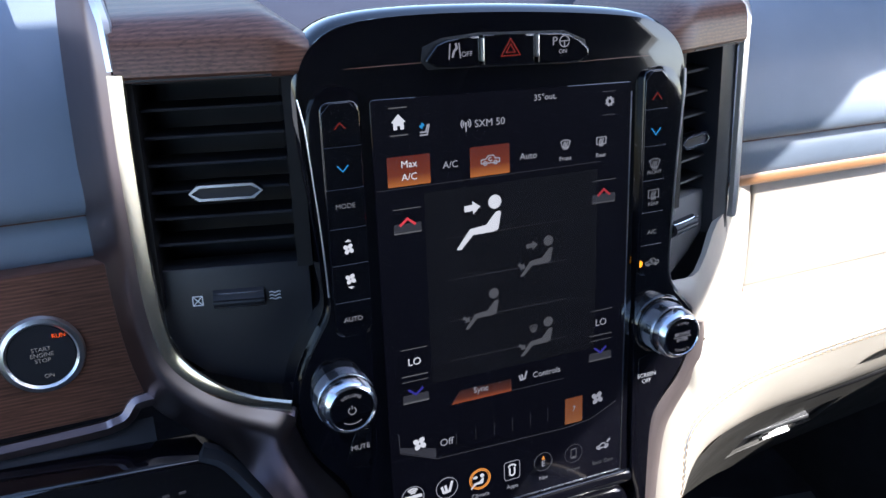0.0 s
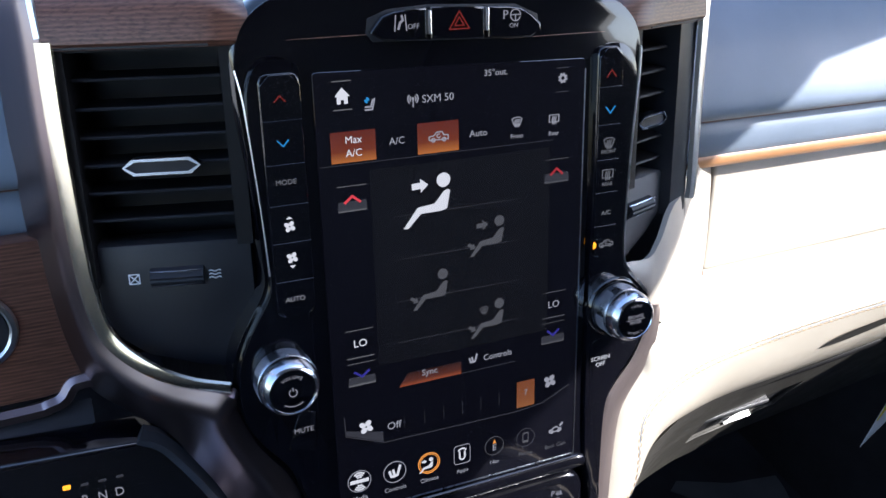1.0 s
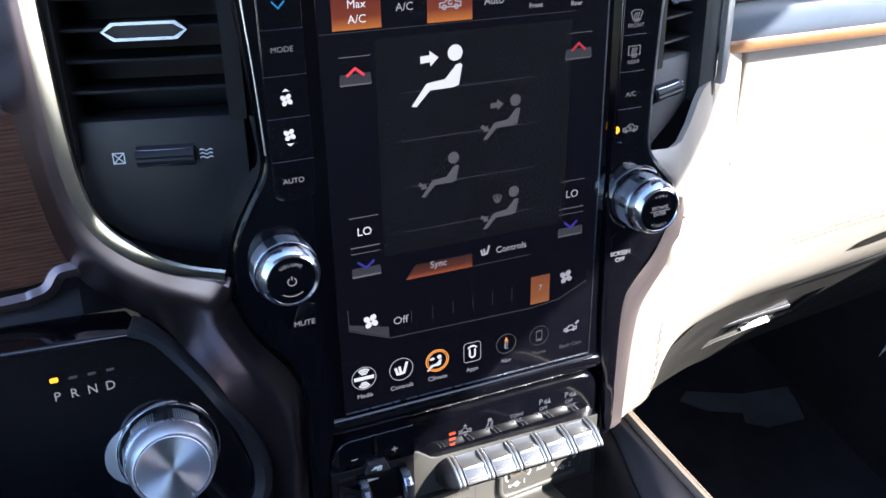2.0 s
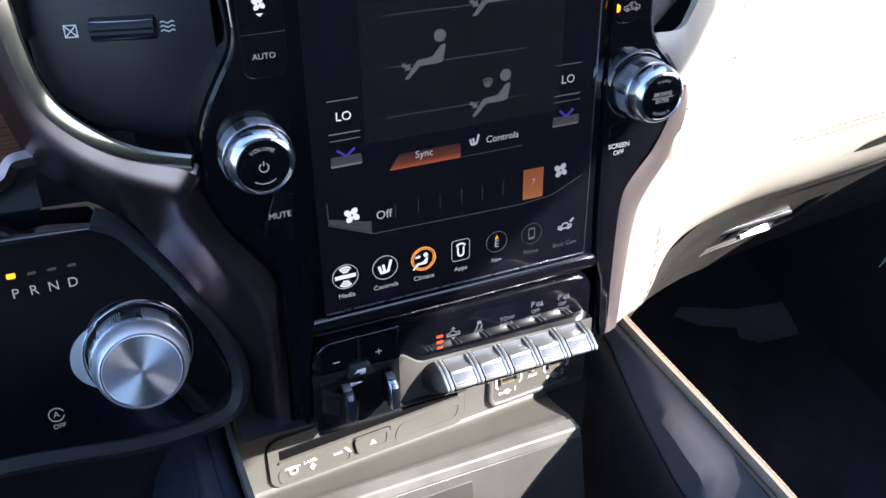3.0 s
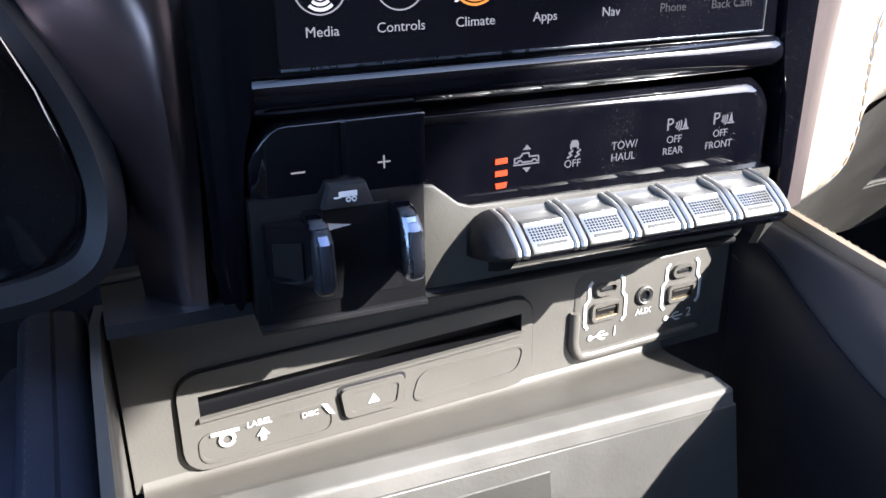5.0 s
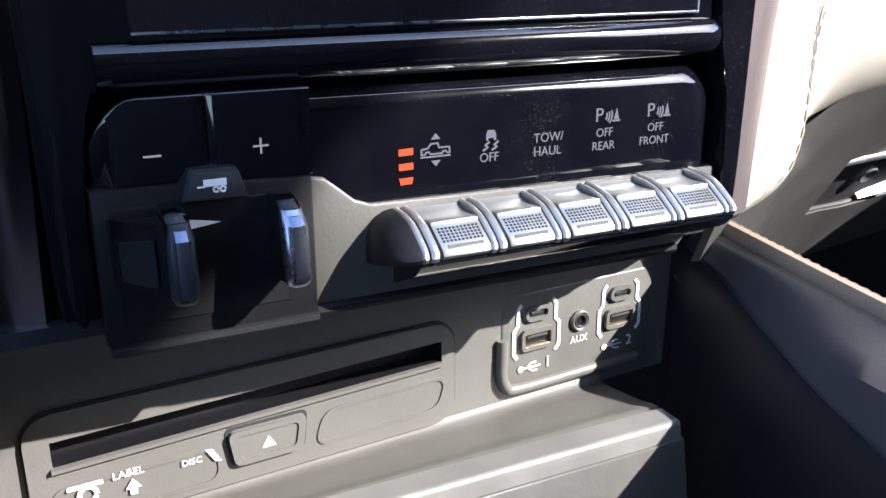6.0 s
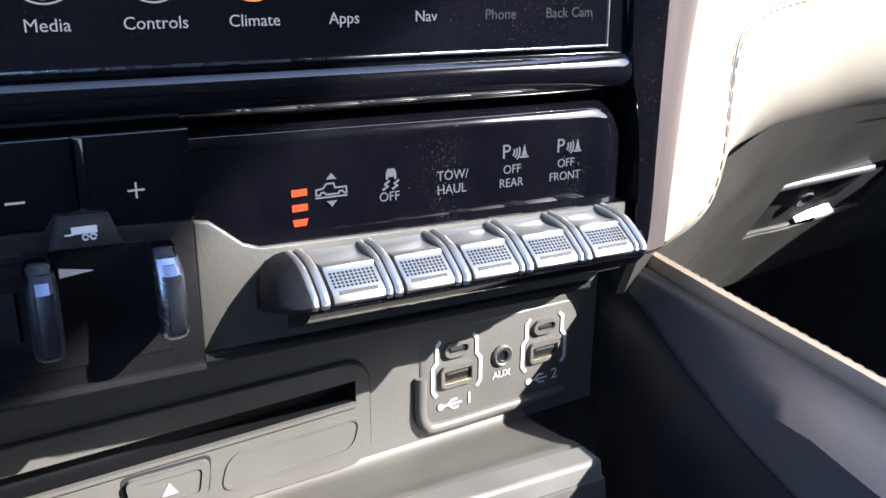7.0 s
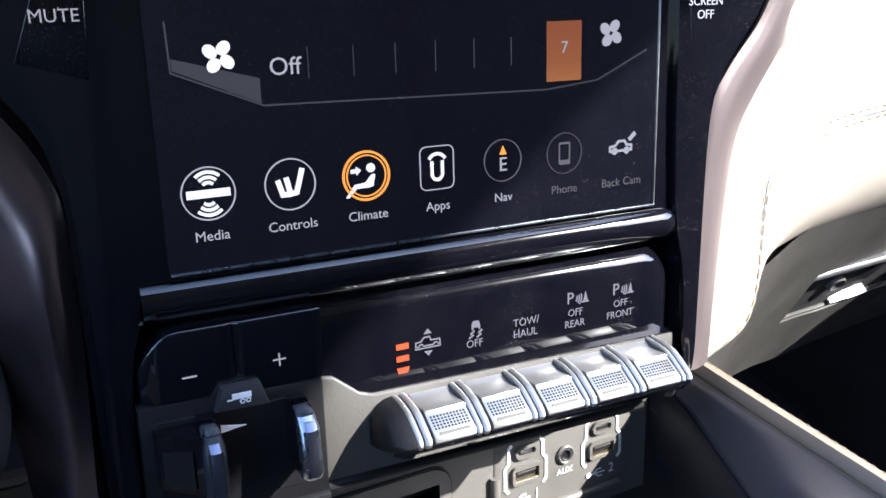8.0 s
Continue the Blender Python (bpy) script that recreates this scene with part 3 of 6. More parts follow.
part("strip", sweep(TRIM_L, [(-0.0046, -0.001), (-0.0043, 0.0008), (-0.0006, 0.0021), (0.0040, 0.0008), (0.0044, -0.001), (0, -0.003)], up=lambda f: Vector((-0.65, -1, 0.1)).lerp(Vector((0.0, -1, -0.40)), min(1.0, max(0.0, (f - 0.5) / 0.3)))), CHAMPAGNE, trim_l)
part("top_strip", sweep([(-0.2000, 0.027, 0.2825), (-0.201, 0.030, 0.305), (-0.204, 0.043, 0.322), (-0.207, 0.073, 0.336)], [(-0.0032, -0.001), (-0.0028, 0.0022), (0.0, 0.0034), (0.0028, 0.0022), (0.0032, -0.001), (0, -0.003)], up=(-0.25, -1, 0.1)), SATIN, trim_l)
trim_r = thing("vent_trim", "satin silver trim edging the passenger air vent", "trim", (0.185, 0.036, 0.14))
TRIM_R = spline([(0.178, 0.062, 0.3075), (0.187, 0.044, 0.3025), (0.1908, 0.036, 0.290), (0.1890, 0.033, 0.274), (0.1895, 0.034, 0.22), (0.1895, 0.034, 0.165), (0.1888, 0.034, 0.152)], 6)
part("strip", sweep(TRIM_R, [(-0.0034, -0.001), (-0.003, 0.0022), (0.0, 0.003), (0.003, 0.0022), (0.0034, -0.001), (0, -0.003)], up=(0.25, -1, 0.1)), SATIN, trim_r)

# ---- walnut hood over the vents ----
hood = thing("wood_hood", "walnut veneer hood wrapping over the vents and screen", "trim", (0, 0.06, 0.28))


def hood_rows(xs, drop=0.0):
    rows = []
    for x in xs:
        s = abs(x)
        side = 1 if x > 0 else -1
        yb = 0.003 + max(0.0, s - 0.122) * (0.42 if x > 0 else 0.28)
        dz = -0.0065 if x > 0 else 0.0
        q = min(1.0, max(0.0, (0.132 - s) / 0.045))
        dip = 0.03 * q * q * (3 - 2 * q)
        rows.append([Vector((x, yb + a, 0.2785 + b * (1 - 0.75 * dip / 0.03) + dz)) for a, b in ((0.02, 0.0), (0.002, 0.0), (0.0, 0.002), (0.0005, 0.014), (0.003, 0.0205), (0.010, 0.0255), (0.025, 0.029), (0.06, 0.034), (0.11, 0.037))])
    return rows


HX = [0.2, 0.18, 0.16, 0.145, 0.135, 0.128, 0.121, 0.114, 0.107, 0.10, 0.092, 0.084, 0.06, 0.03]
part("veneer", thick(loft(hood_rows([-x for x in HX] + [0.0] + [min(x, 0.186) for x in reversed(HX) if x < 0.19 or x == 0.2])), -0.002), WOOD, hood)
for xs in ([-0.1995, -0.18, -0.16, -0.14, -0.128], [0.128, 0.145, 0.165, 0.1855]):
    path = [r[2] + Vector((0, 0.0006, -0.0024)) for r in hood_rows(xs)]
    part("reveal_strip", sweep(path, [(-0.0010, -0.0008), (-0.0010, 0.0012), (0.0010, 0.0012), (0.0010, -0.0008)], up=(0, -1, 0)), DEEP, hood, "thin black strip under the veneer")

# ---- dashboard ----


def extruded(profile, xs, bend=None, n=5):
    """A long moulding with its profile in y and z."""
    prof = spline([(0, y, z) for y, z in profile], n)
    rows = []
    for x in xs:
        rows.append([(bend(x, p) if bend else Vector((x, p.y, p.z))) for p in prof])
    return loft(rows)


R_XS = [0.190, 0.2, 0.22] + spaced(0.25, 0.72, 12)
L_XS = spaced(-0.72, -0.215, 12)
part("passenger_top_pad", thick(extruded([(0.066, 0.198), (0.058, 0.203), (0.062, 0.225), (0.078, 0.26), (0.11, 0.295), (0.17, 0.325), (0.30, 0.36), (0.55, 0.42), (0.75, 0.47)], R_XS), -0.003), SLATE, dash)
part("passenger_band", thick(extruded([(0.074, 0.163), (0.068, 0.172), (0.066, 0.185), (0.069, 0.1965)], R_XS), -0.003), SLATE, dash)
part("driver_top_pad", thick(extruded([(0.082, 0.2035), (0.074, 0.208), (0.078, 0.235), (0.09, 0.27), (0.12, 0.305), (0.18, 0.335), (0.30, 0.365), (0.55, 0.42), (0.75, 0.47)], L_XS), -0.003), SLATE, dash)
part("driver_band", thick(extruded([(0.088, 0.172), (0.081, 0.179), (0.080, 0.19), (0.084, 0.2)], L_XS), -0.003), SLATE, dash)
part("centre_shelf", box((-0.22, 0.07, 0.262), (0.22, 0.5, 0.277), 0.003), DEEP, dash)
part("shelf_back", thick(extruded([(0.16, 0.27), (0.20, 0.30), (0.30, 0.345), (0.55, 0.41), (0.75, 0.465)], spaced(-0.22, 0.19, 8)), -0.003), INK, dash)
for x0, x1, y, z in ((0.186, 0.72, 0.0655, 0.1965), (-0.72, -0.217, 0.081, 0.2015)):
    part("piping", tube([(x0, y, z), ((x0 + x1) / 2, y, z), (x1, y, z)], 0.0022), PIPING, dash, "brown leather piping")
part("copper_band", thick(extruded([(0.080, 0.1595), (0.0735, 0.162), (0.0725, 0.166), (0.0755, 0.169)], R_XS[2:]), -0.003), COPPER, dash, "copper leather band above the glove box")


def stitch_row(path, length, gap, r, mat, parent, label=""):
    """Short rounded thread stitches along a path, joined."""
    P = [Vector(p) for p in path]
    bms = bmesh.new()
    dist = [0.0]
    for a, b in zip(P, P[1:]):
        dist.append(dist[-1] + (b - a).length)

    def at(s):
        for k in range(len(P) - 1):
            if s <= dist[k + 1]:
                return P[k].lerp(P[k + 1], (s - dist[k]) / max(1e-9, dist[k + 1] - dist[k]))
        return P[-1]
    s = 0.0
    while s + length < dist[-1]:
        a, b = at(s), at(s + length)
        d = (b - a).normalized()
        q = d.to_track_quat("Z", "Y").to_matrix()
        rings = []
        for t, k in ((0.0, 0.35), (0.25, 1.0), (0.75, 1.0), (1.0, 0.35)):
            c = a.lerp(b, t)
            rings.append([bms.verts.new(c + q @ Vector((r * k * math.cos(w), r * k * math.sin(w), 0))) for w in (0, 1.26, 2.51, 3.77, 5.03)])
        for A, B in zip(rings, rings[1:]):
            for k in range(5):
                bms.faces.new((A[k], A[(k + 1) % 5], B[(k + 1) % 5], B[k]))
        bms.faces.new(rings[0])
        bms.faces.new(rings[-1])
        s += length + gap
    ob = part("stitching", bms, mat, parent, label, kind="stuff")
    return ob


stitch_row([(0.187, 0.0585, 0.2055), (0.72, 0.0585, 0.2055)], 0.0030, 0.0018, 0.0006, THREADDK, dash)
stitch_row([(-0.72, 0.0745, 0.2105), (-0.218, 0.0745, 0.2105)], 0.0030, 0.0018, 0.0006, THREADDK, dash)

# cream filler between the vent and the glove box
def filler_row(x):
    y = float(np.interp(x, [0.117, 0.1335, 0.150, 0.175, 0.20, 0.225, 0.2485], [0.0035, 0.0045, 0.013, 0.030, 0.052, 0.072, 0.0865]))
    zt = float(np.interp(x, [0.117, 0.131, 0.143, 0.155, 0.164, 0.178, 0.1885, 0.1895, 0.2485], [0.124, 0.124, 0.127, 0.141, 0.152, 0.154, 0.154, 0.163, 0.163]))
    zb = float(np.interp(x, [0.117, 0.1335, 0.1415, 0.155, 0.19, 0.2485], [0.112, 0.098, 0.082, 0.072, 0.0635, 0.0635]))
    return [Vector((x, y + 0.003 * (1 - math.sin(math.pi * k / 5) ** 0.5), zt + (zb - zt) * k / 5)) for k in range(6)]


part("cream_filler", thick(loft([filler_row(x) for x in (0.117, 0.122, 0.128, 0.1335, 0.1375, 0.1415, 0.15, 0.16, 0.168, 0.175, 0.181, 0.1885, 0.1895, 0.2, 0.215, 0.23, 0.2475)]), -0.004), CREAM, dash, "cream leather panel below the passenger vent")

# lower bolster: upper face runs to the stitched ridge, lower face tucks under
RIDGE = spline([(0.122, 0.016, -0.0665), (0.135, 0.014, -0.058), (0.140, 0.014, -0.046), (0.1415, 0.0145, -0.030), (0.1411, 0.0145, -0.012), (0.1445, 0.0160, 0.002), (0.161, 0.024, 0.0095), (0.20, 0.038, 0.0145), (0.25, 0.0455, 0.019), (0.36, 0.048, 0.0275), (0.55, 0.048, 0.035), (0.72, 0.048, 0.040)], 6)
TOPS = spline([(0.1105, 0.013, -0.070), (0.1115, 0.012, -0.045), (0.112, 0.010, -0.02), (0.1135, 0.010, 0.005), (0.119, 0.009, 0.028), (0.134, 0.009, 0.052), (0.142, 0.008, 0.070), (0.19, 0.045, 0.0625), (0.25, 0.0875, 0.0625), (0.38, 0.0885, 0.066), (0.55, 0.0885, 0.070), (0.72, 0.0885, 0.073)], 6)
UNDER = spline([(0.124, 0.030, -0.076), (0.146, 0.036, -0.070), (0.165, 0.046, -0.062), (0.180, 0.056, -0.055), (0.20, 0.068, -0.052), (0.225, 0.080, -0.051), (0.26, 0.089, -0.0495), (0.30, 0.092, -0.048), (0.36, 0.094, -0.046), (0.44, 0.096, -0.041), (0.57, 0.100, -0.031), (0.72, 0.102, -0.021)], 6)
rows = []
for a, b, c in zip(TOPS, RIDGE, UNDER):
    row = []
    for k in range(9):
        t = k / 8
        row.append(a.lerp(b, t) + Vector((0, -1, 0.9)) * (math.sin(math.pi * t ** 0.8) * 0.10 * (a - b).length))
    for k in range(1, 8):
        t = k / 7
        row.append(b.lerp(c, t) + Vector((0, -0.8, -0.6)) * (math.sin(math.pi * t) * 0.07 * (c - b).length))
    rows.append(row)
part("cream_bolster", thick(loft(rows), -0.003), CREAM, dash, "padded cream leather lower dash roll")


def along_roll(row, dist):
    """Point on the roll at a distance below its ridge, a little proud."""
    k, left = 8, dist
    while k < 14 and (row[k + 1] - row[k]).length < left:
        left -= (row[k + 1] - row[k]).length
        k += 1
    d = (row[k + 1] - row[k]).normalized()
    return row[k] + d * left + Vector((0.0004, -0.0036, 0.0))


for dist in (0.0002, 0.0075):
    stitch_row([along_roll(r, dist) for r in rows], 0.0044, 0.0015, 0.00042, THREADBR, dash, "tan thread stitching on the cream roll")
part("roll_gap", tube([p + Vector((0, -0.0004, -0.0030)) for p in UNDER[14:]], 0.0046, 10), PIT, dash, "black gap under the cream roll")
part("roll_seam", tube([along_roll(r, 0.0040) for r in rows], 0.0004, 6), SLATE, dash, "grey seam between the stitch rows")

# grey lower panel with a recessed pull
lower = thing("lower_glove_panel", "grey plastic lower panel with a recessed silver latch", "dashboard panel", (0.3, 0.15, -0.12))
LOW_TOP = spline([(0.124, 0.034, -0.079), (0.15, 0.045, -0.074), (0.19, 0.064, -0.067), (0.24, 0.085, -0.062), (0.30, 0.094, -0.058), (0.34, 0.097, -0.057), (0.42, 0.100, -0.050), (0.72, 0.110, -0.025)], 8)
LOW_BOT = spline([(0.124, 0.045, -0.105), (0.15, 0.065, -0.122), (0.19, 0.102, -0.143), (0.24, 0.142, -0.158), (0.30, 0.172, -0.168), (0.34, 0.185, -0.173), (0.42, 0.197, -0.171), (0.72, 0.195, -0.140)], 8)
REC_X, REC_S = (0.2885, 0.4150), (0.25, 0.60)


def low_face(x, s):
    """Point of the lower panel's face at x, s from its top to its foot."""
    a = [float(np.interp(x, [p.x for p in LOW_TOP], [p[i] for p in LOW_TOP])) for i in (1, 2)]
    b = [float(np.interp(x, [p.x for p in LOW_BOT], [p[i] for p in LOW_BOT])) for i in (1, 2)]
    y, z = a[0] + (b[0] - a[0]) * s, a[1] + (b[1] - a[1]) * s
    return Vector((x, y, z))


xs = sorted(set([p.x for p in LOW_TOP] + list(REC_X)))
ss = [0.0, 0.02, 0.12, 0.25, 0.37, 0.49, 0.60, 0.72, 0.86, 0.985, 1.0]
sheet_bm = bmesh.new()
grid = [[sheet_bm.verts.new(low_face(x, s) + (Vector((0, 0.008, -0.009)) if s == 0.0 else Vector((0, 0.004, 0.001)) if s == 1.0 else Vector())) for s in ss] for x in xs]
for i in range(len(xs) - 1):
    for j in range(len(ss) - 1):
        if REC_X[0] <= xs[i] and xs[i + 1] <= REC_X[1] and REC_S[0] <= ss[j] and ss[j + 1] <= REC_S[1]:
            continue
        sheet_bm.faces.new((grid[i][j], grid[i][j + 1], grid[i + 1][j + 1], grid[i + 1][j]))
part("panel", thick(sheet_bm, -0.003), LOWGREY, lower)


def low_place(u, w, h):
    """u along the panel from the pull, w into it, h up it."""
    return Vector((0.2885, 0.1165, -0.0880)) + Vector((0.9975, 0.010, 0.045)) * u + Vector((0, 0.803, 0.596)) * w + Vector((0, -0.596, 0.803)) * h


hole = [low_face(x, REC_S[0]) for x in spaced(*REC_X, 6)] + [low_face(REC_X[1], s) for s in (0.37, 0.49)] + [low_face(x, REC_S[1]) for x in reversed(spaced(*REC_X, 6))] + [low_face(REC_X[0], s) for s in (0.49, 0.37)]
mid = sum(hole, Vector()) / len(hole)
deep_ring = [mid + (p - mid) * 0.86 + Vector((0, 0.803, 0.596)) * 0.016 for p in hole]
part("recess", loft([[p + Vector((0, 0.0008, 0.0006)) for p in hole], deep_ring, [mid + (p - mid) * 0.3 + Vector((0, 0.803, 0.596)) * 0.017 for p in hole]], True, True), DEEP, lower, "black recess")
rim = [low_face(x, REC_S[1]) + Vector((0, -0.0006, 0.0002)) for x in spaced(REC_X[0], REC_X[1] - 0.01, 8)]
part("recess_rim", tube(rim, 0.0016, 8), LOWGREY, lower)
pull = part("pull", loft([[low_place(u, -0.003, 0.002), low_place(u, -0.0036, -0.001), low_place(u, 0.001, -0.030), low_place(u, 0.004, -0.030), low_place(u, 0.004, 0.002)] for u in (0.0, 0.0755)], True, True), DARK, lower)
part("pull_edge", sweep([low_place(-0.0008, -0.0042, 0.0), low_place(0.0762, -0.0042, 0.0)], [(-0.0012, -0.0016), (0.0012, -0.0016), (0.0016, 0.0), (0.0008, 0.0018), (-0.0008, 0.0018), (-0.0016, 0.0)]), SATIN, pull, "bright silver pull edge")
part("latch_slope", loft([[low_place(u, -0.0005, h0), low_place(u, 0.010, h1), low_place(u, 0.012, h1 - 0.003), low_place(u, 0.002, h0 - 0.003)] for u, h0, h1 in ((0.056, -0.0480, -0.0465), (0.070, -0.0475, -0.0425), (0.082, -0.0470, -0.0425), (0.088, -0.0465, -0.0450))], True, True), KEYSILVER, lower)
part("key_cylinder", lathe([(0.0062, -0.002), (0.0062, 0.0018), (0.0052, 0.0028), (0.0042, 0.0020), (0.001, 0.0016)], low_place(0.0370, -0.0010, -0.0195), (0, -0.80, -0.60), 24), KEYSILVER, pull)

glove = thing("glove_box", "cream leather upper glove box door with a dark seam", "glove box", (0.48, 0.09, 0.065))
part("door", plate(rrect(0.4875, 0.1125, 0.467, 0.091, 0.005), 0.0, 0.02, 0.003, 3, place=lambda v: Vector((v.x, 0.088 + v.y + (v.z - 0.11) * -0.06, v.z + (v.x - 0.25) * 0.02 * (1 if v.z < 0.11 else 0.3)))), CREAM, glove)
part("seam_backing", box((0.2490, 0.0915, 0.052), (0.7200, 0.1050, 0.0900)), CREAM, glove)
part("seam", box((0.2478, 0.0868, 0.064), (0.2522, 0.11, 0.163)), DARKCOPPER, glove)

# ---- driver side: wood panel with the start button ----
wood_panel = thing("dash_veneer", "walnut veneer panel on the driver side of the dashboard", "trim", (-0.3, 0.07, 0.08))
WP = [(-0.72, 0.079), (-0.2285, 0.0845), (-0.2190, 0.0860), (-0.2140, 0.0910), (-0.2115, 0.0930), (-0.199, 0.0930), (-0.202, 0.12), (-0.211, 0.1765), (-0.72, 0.1725)]
part("veneer", plate(WP, 0.062, 0.08, 0.0015, 2), WOOD, wood_panel)
sill = spline([(-0.72, 0.062, 0.0735), (-0.4, 0.062, 0.0745), (-0.25, 0.062, 0.0770), (-0.2265, 0.061, 0.0795), (-0.2190, 0.061, 0.0825), (-0.2140, 0.061, 0.0890), (-0.2095, 0.060, 0.0912), (-0.197, 0.059, 0.0920)], 5)
part("sill_trim", sweep(sill, [(-0.0045, -0.0015), (-0.004, 0.002), (0.0, 0.0035), (0.004, 0.002), (0.0045, -0.0015)], up=(0, -1, 0.3)), BRONZE, wood_panel, "satin bronze sill trim")
start = thing("start_button", "round black engine start button with a silver ring", "button", (-0.257, 0.062, 0.1305))
bc = (-0.257, 0.0625, 0.1305)
part("ring", lathe([(0.0178, 0.0), (0.0220, 0.0), (0.0225, 0.002), (0.0215, 0.0042), (0.0191, 0.0048), (0.0178, 0.0036), (0.0178, 0.0)], bc, caps=False), SATIN, start)
part("cap", lathe([(0.0179, 0.0), (0.0179, 0.0025), (0.0170, 0.0033), (0.008, 0.0030), (0.0005, 0.0029)], bc), DARK, start)
part("lettering", join(words("START", bc[0], 0.1340, 0.0024, 0.0591), words("ENGINE", bc[0], 0.1307, 0.0024, 0.0591), words("STOP", bc[0], 0.1274, 0.0024, 0.0591)), LITDIM, start)
part("run_lettering", words("RUN", bc[0] + 0.0100, 0.1405, 0.0024, 0.0591), REDBAR, start, "red lit lettering")
part("acc_lettering", words("ON", bc[0] + 0.002, 0.1180, 0.0023, 0.0591), LITDIM, start)

# knee area below the wood
part("knee_panel", thick(extruded([(0.066, 0.077), (0.058, 0.066), (0.05, 0.055), (0.045, 0.045), (0.05, -0.05), (0.09, -0.12)], spaced(-0.72, -0.205, 6)), -0.004), DARK, dash, "black plastic panel under the wood trim")

# ---- rotary shifter ----
shifter = thing("rotary_shifter", "black shifter panel with a large brushed silver rotary knob", "gear selector", (-0.17, 0.02, -0.04))


def sp(v):
    """Shifter panel face: x, depth, z on a face that leans back."""
    return Vector((v[0], 0.0145 + v[1] + 0.17 * v[2], v[2]))


SH = [(-0.31, 0.070), (-0.184, 0.065), (-0.171, 0.057), (-0.153, 0.031), (-0.139, -0.002), (-0.132, -0.027), (-0.134, -0.039), (-0.143, -0.0485), (-0.160, -0.0525), (-0.190, -0.052), (-0.235, -0.046), (-0.31, -0.041)]
part("panel", plate(SH, 0.0, 0.03, 0.003, 3, place=lambda v: sp(v)), BLACK, shifter)
part("surround", sweep([sp((p.x, 0.001, p.z)) for p in spline([(x + (0.004 if x > -0.15 else 0), 0, z - (0.004 if z < -0.03 else -0.002)) for x, z in SH[1:]], 5)], [(-0.006, -0.004), (-0.005, 0.001), (0.0, 0.0035), (0.005, 0.001), (0.006, -0.004)], up=(0, -1, 0)), DARK, shifter)
ax = Vector((-0.03, -1, 0.16)).normalized()
kc = sp((-0.1756, 0.0, -0.0024))
rot = Vector((0, 0, 1)).rotation_difference(ax).to_matrix()
spin = math.atan2((rot.inverted() @ Vector((0, 0, 1))).y, (rot.inverted() @ Vector((0, 0, 1))).x)  # the knob's upward direction


def kp(r, a, h):
    """On the knob: radius, angle from its top (clockwise to the viewer), height."""
    return kc + rot @ Vector((r * math.cos(spin - a), r * math.sin(spin - a), h))


part("collar", lathe([(0.0272, -0.004), (0.0272, 0.0022), (0.0268, 0.0030), (0.0262, 0.0030), (0.0258, 0.0022), (0.0258, -0.004)], kc, ax, 72, False), CHROME, shifter, "thin chrome collar ring")
part("collar_gap", lathe([(0.0259, -0.004), (0.0259, 0.0006), (0.022, 0.0006)], kc, ax, 64), PIT, shifter)
knob = part("knob", lathe([(0.0226, 0.0), (0.0235, 0.0012), (0.0235, 0.0148), (0.0224, 0.0154), (0.0224, 0.0166)], kc, ax, 72), GUNMETAL, shifter)
part("bevel_ring", lathe([(0.0224, 0.0156), (0.0228, 0.0160), (0.0229, 0.0180), (0.0224, 0.0214), (0.0213, 0.0250), (0.0203, 0.0264), (0.0196, 0.0266), (0.0193, 0.0258)], kc, ax, 72, False), SPUN, knob, "smooth satin silver ring")
spun = part("knob_face", lathe([(0.0189, 0.024), (0.0189, 0.0263), (0.0185, 0.0267), (0.0005, 0.0267)], (0, 0, 0), (0, -1, 0), 72), BRUSHED, knob, "spun brushed silver face")
spun.matrix_basis = Matrix.Translation(kc) @ Vector((0, -1, 0)).rotation_difference(ax).to_matrix().to_4x4()
part("face_groove", lathe([(0.0188, 0.0243), (0.0188, 0.0254), (0.0194, 0.0254), (0.0194, 0.0243)], kc, ax, 72), PIT, knob)
TAB = [(-40, 0.0256), (-51, 0.0272), (-62, 0.0296), (-73, 0.0316), (-85, 0.0327), (-97, 0.0326), (-108, 0.0312), (-118, 0.0290), (-127, 0.0272), (-133, 0.0256), (-112, 0.0256), (-85, 0.0256), (-60, 0.0256)]
tab = spline([kp(r, radians(a), 0.0) for a, r in TAB], 4, True)
part("pointer_tab", loft([[p + ax * -0.004 for p in tab], [p + ax * 0.0016 for p in tab], [p.lerp(kp(0.0290, radians(-85), 0), 0.06) + ax * 0.0024 for p in tab]], True, True), SPUN, shifter, "satin silver pointer lobe")
grip = bmesh.new()
for k in range(120):
    a = radians(3 * k + 1.5)
    if (k + 4) % 20 < 8:
        continue
    w, vs = radians(0.85), []
    for h in (0.0030, 0.0138):
        for r, o in ((0.0233, -w), (0.0240, -w * 0.5), (0.0240, w * 0.5), (0.0233, w)):
            vs.append(grip.verts.new(kp(r, a + o, h)))
    for q in ((0, 1, 5, 4), (1, 2, 6, 5), (2, 3, 7, 6), (0, 1, 2, 3), (4, 5, 6, 7)):
        grip.faces.new([vs[j] for j in q])
part("knurling", grip, SPUN, knob, kind="stuff")
for ch, x in (("P", -0.2240), ("R", -0.2158), ("N", -0.2070), ("D", -0.1982)):
    part("letter", words(ch, x, 0.0397, 0.0047, -0.0003, place=sp), LIT, shifter)
part("park_light", plate(rrect(-0.2240, 0.0488, 0.0040, 0.0022, 0.0006), -0.0008, 0.0, place=sp), AMBER, shifter, "amber lit park light")
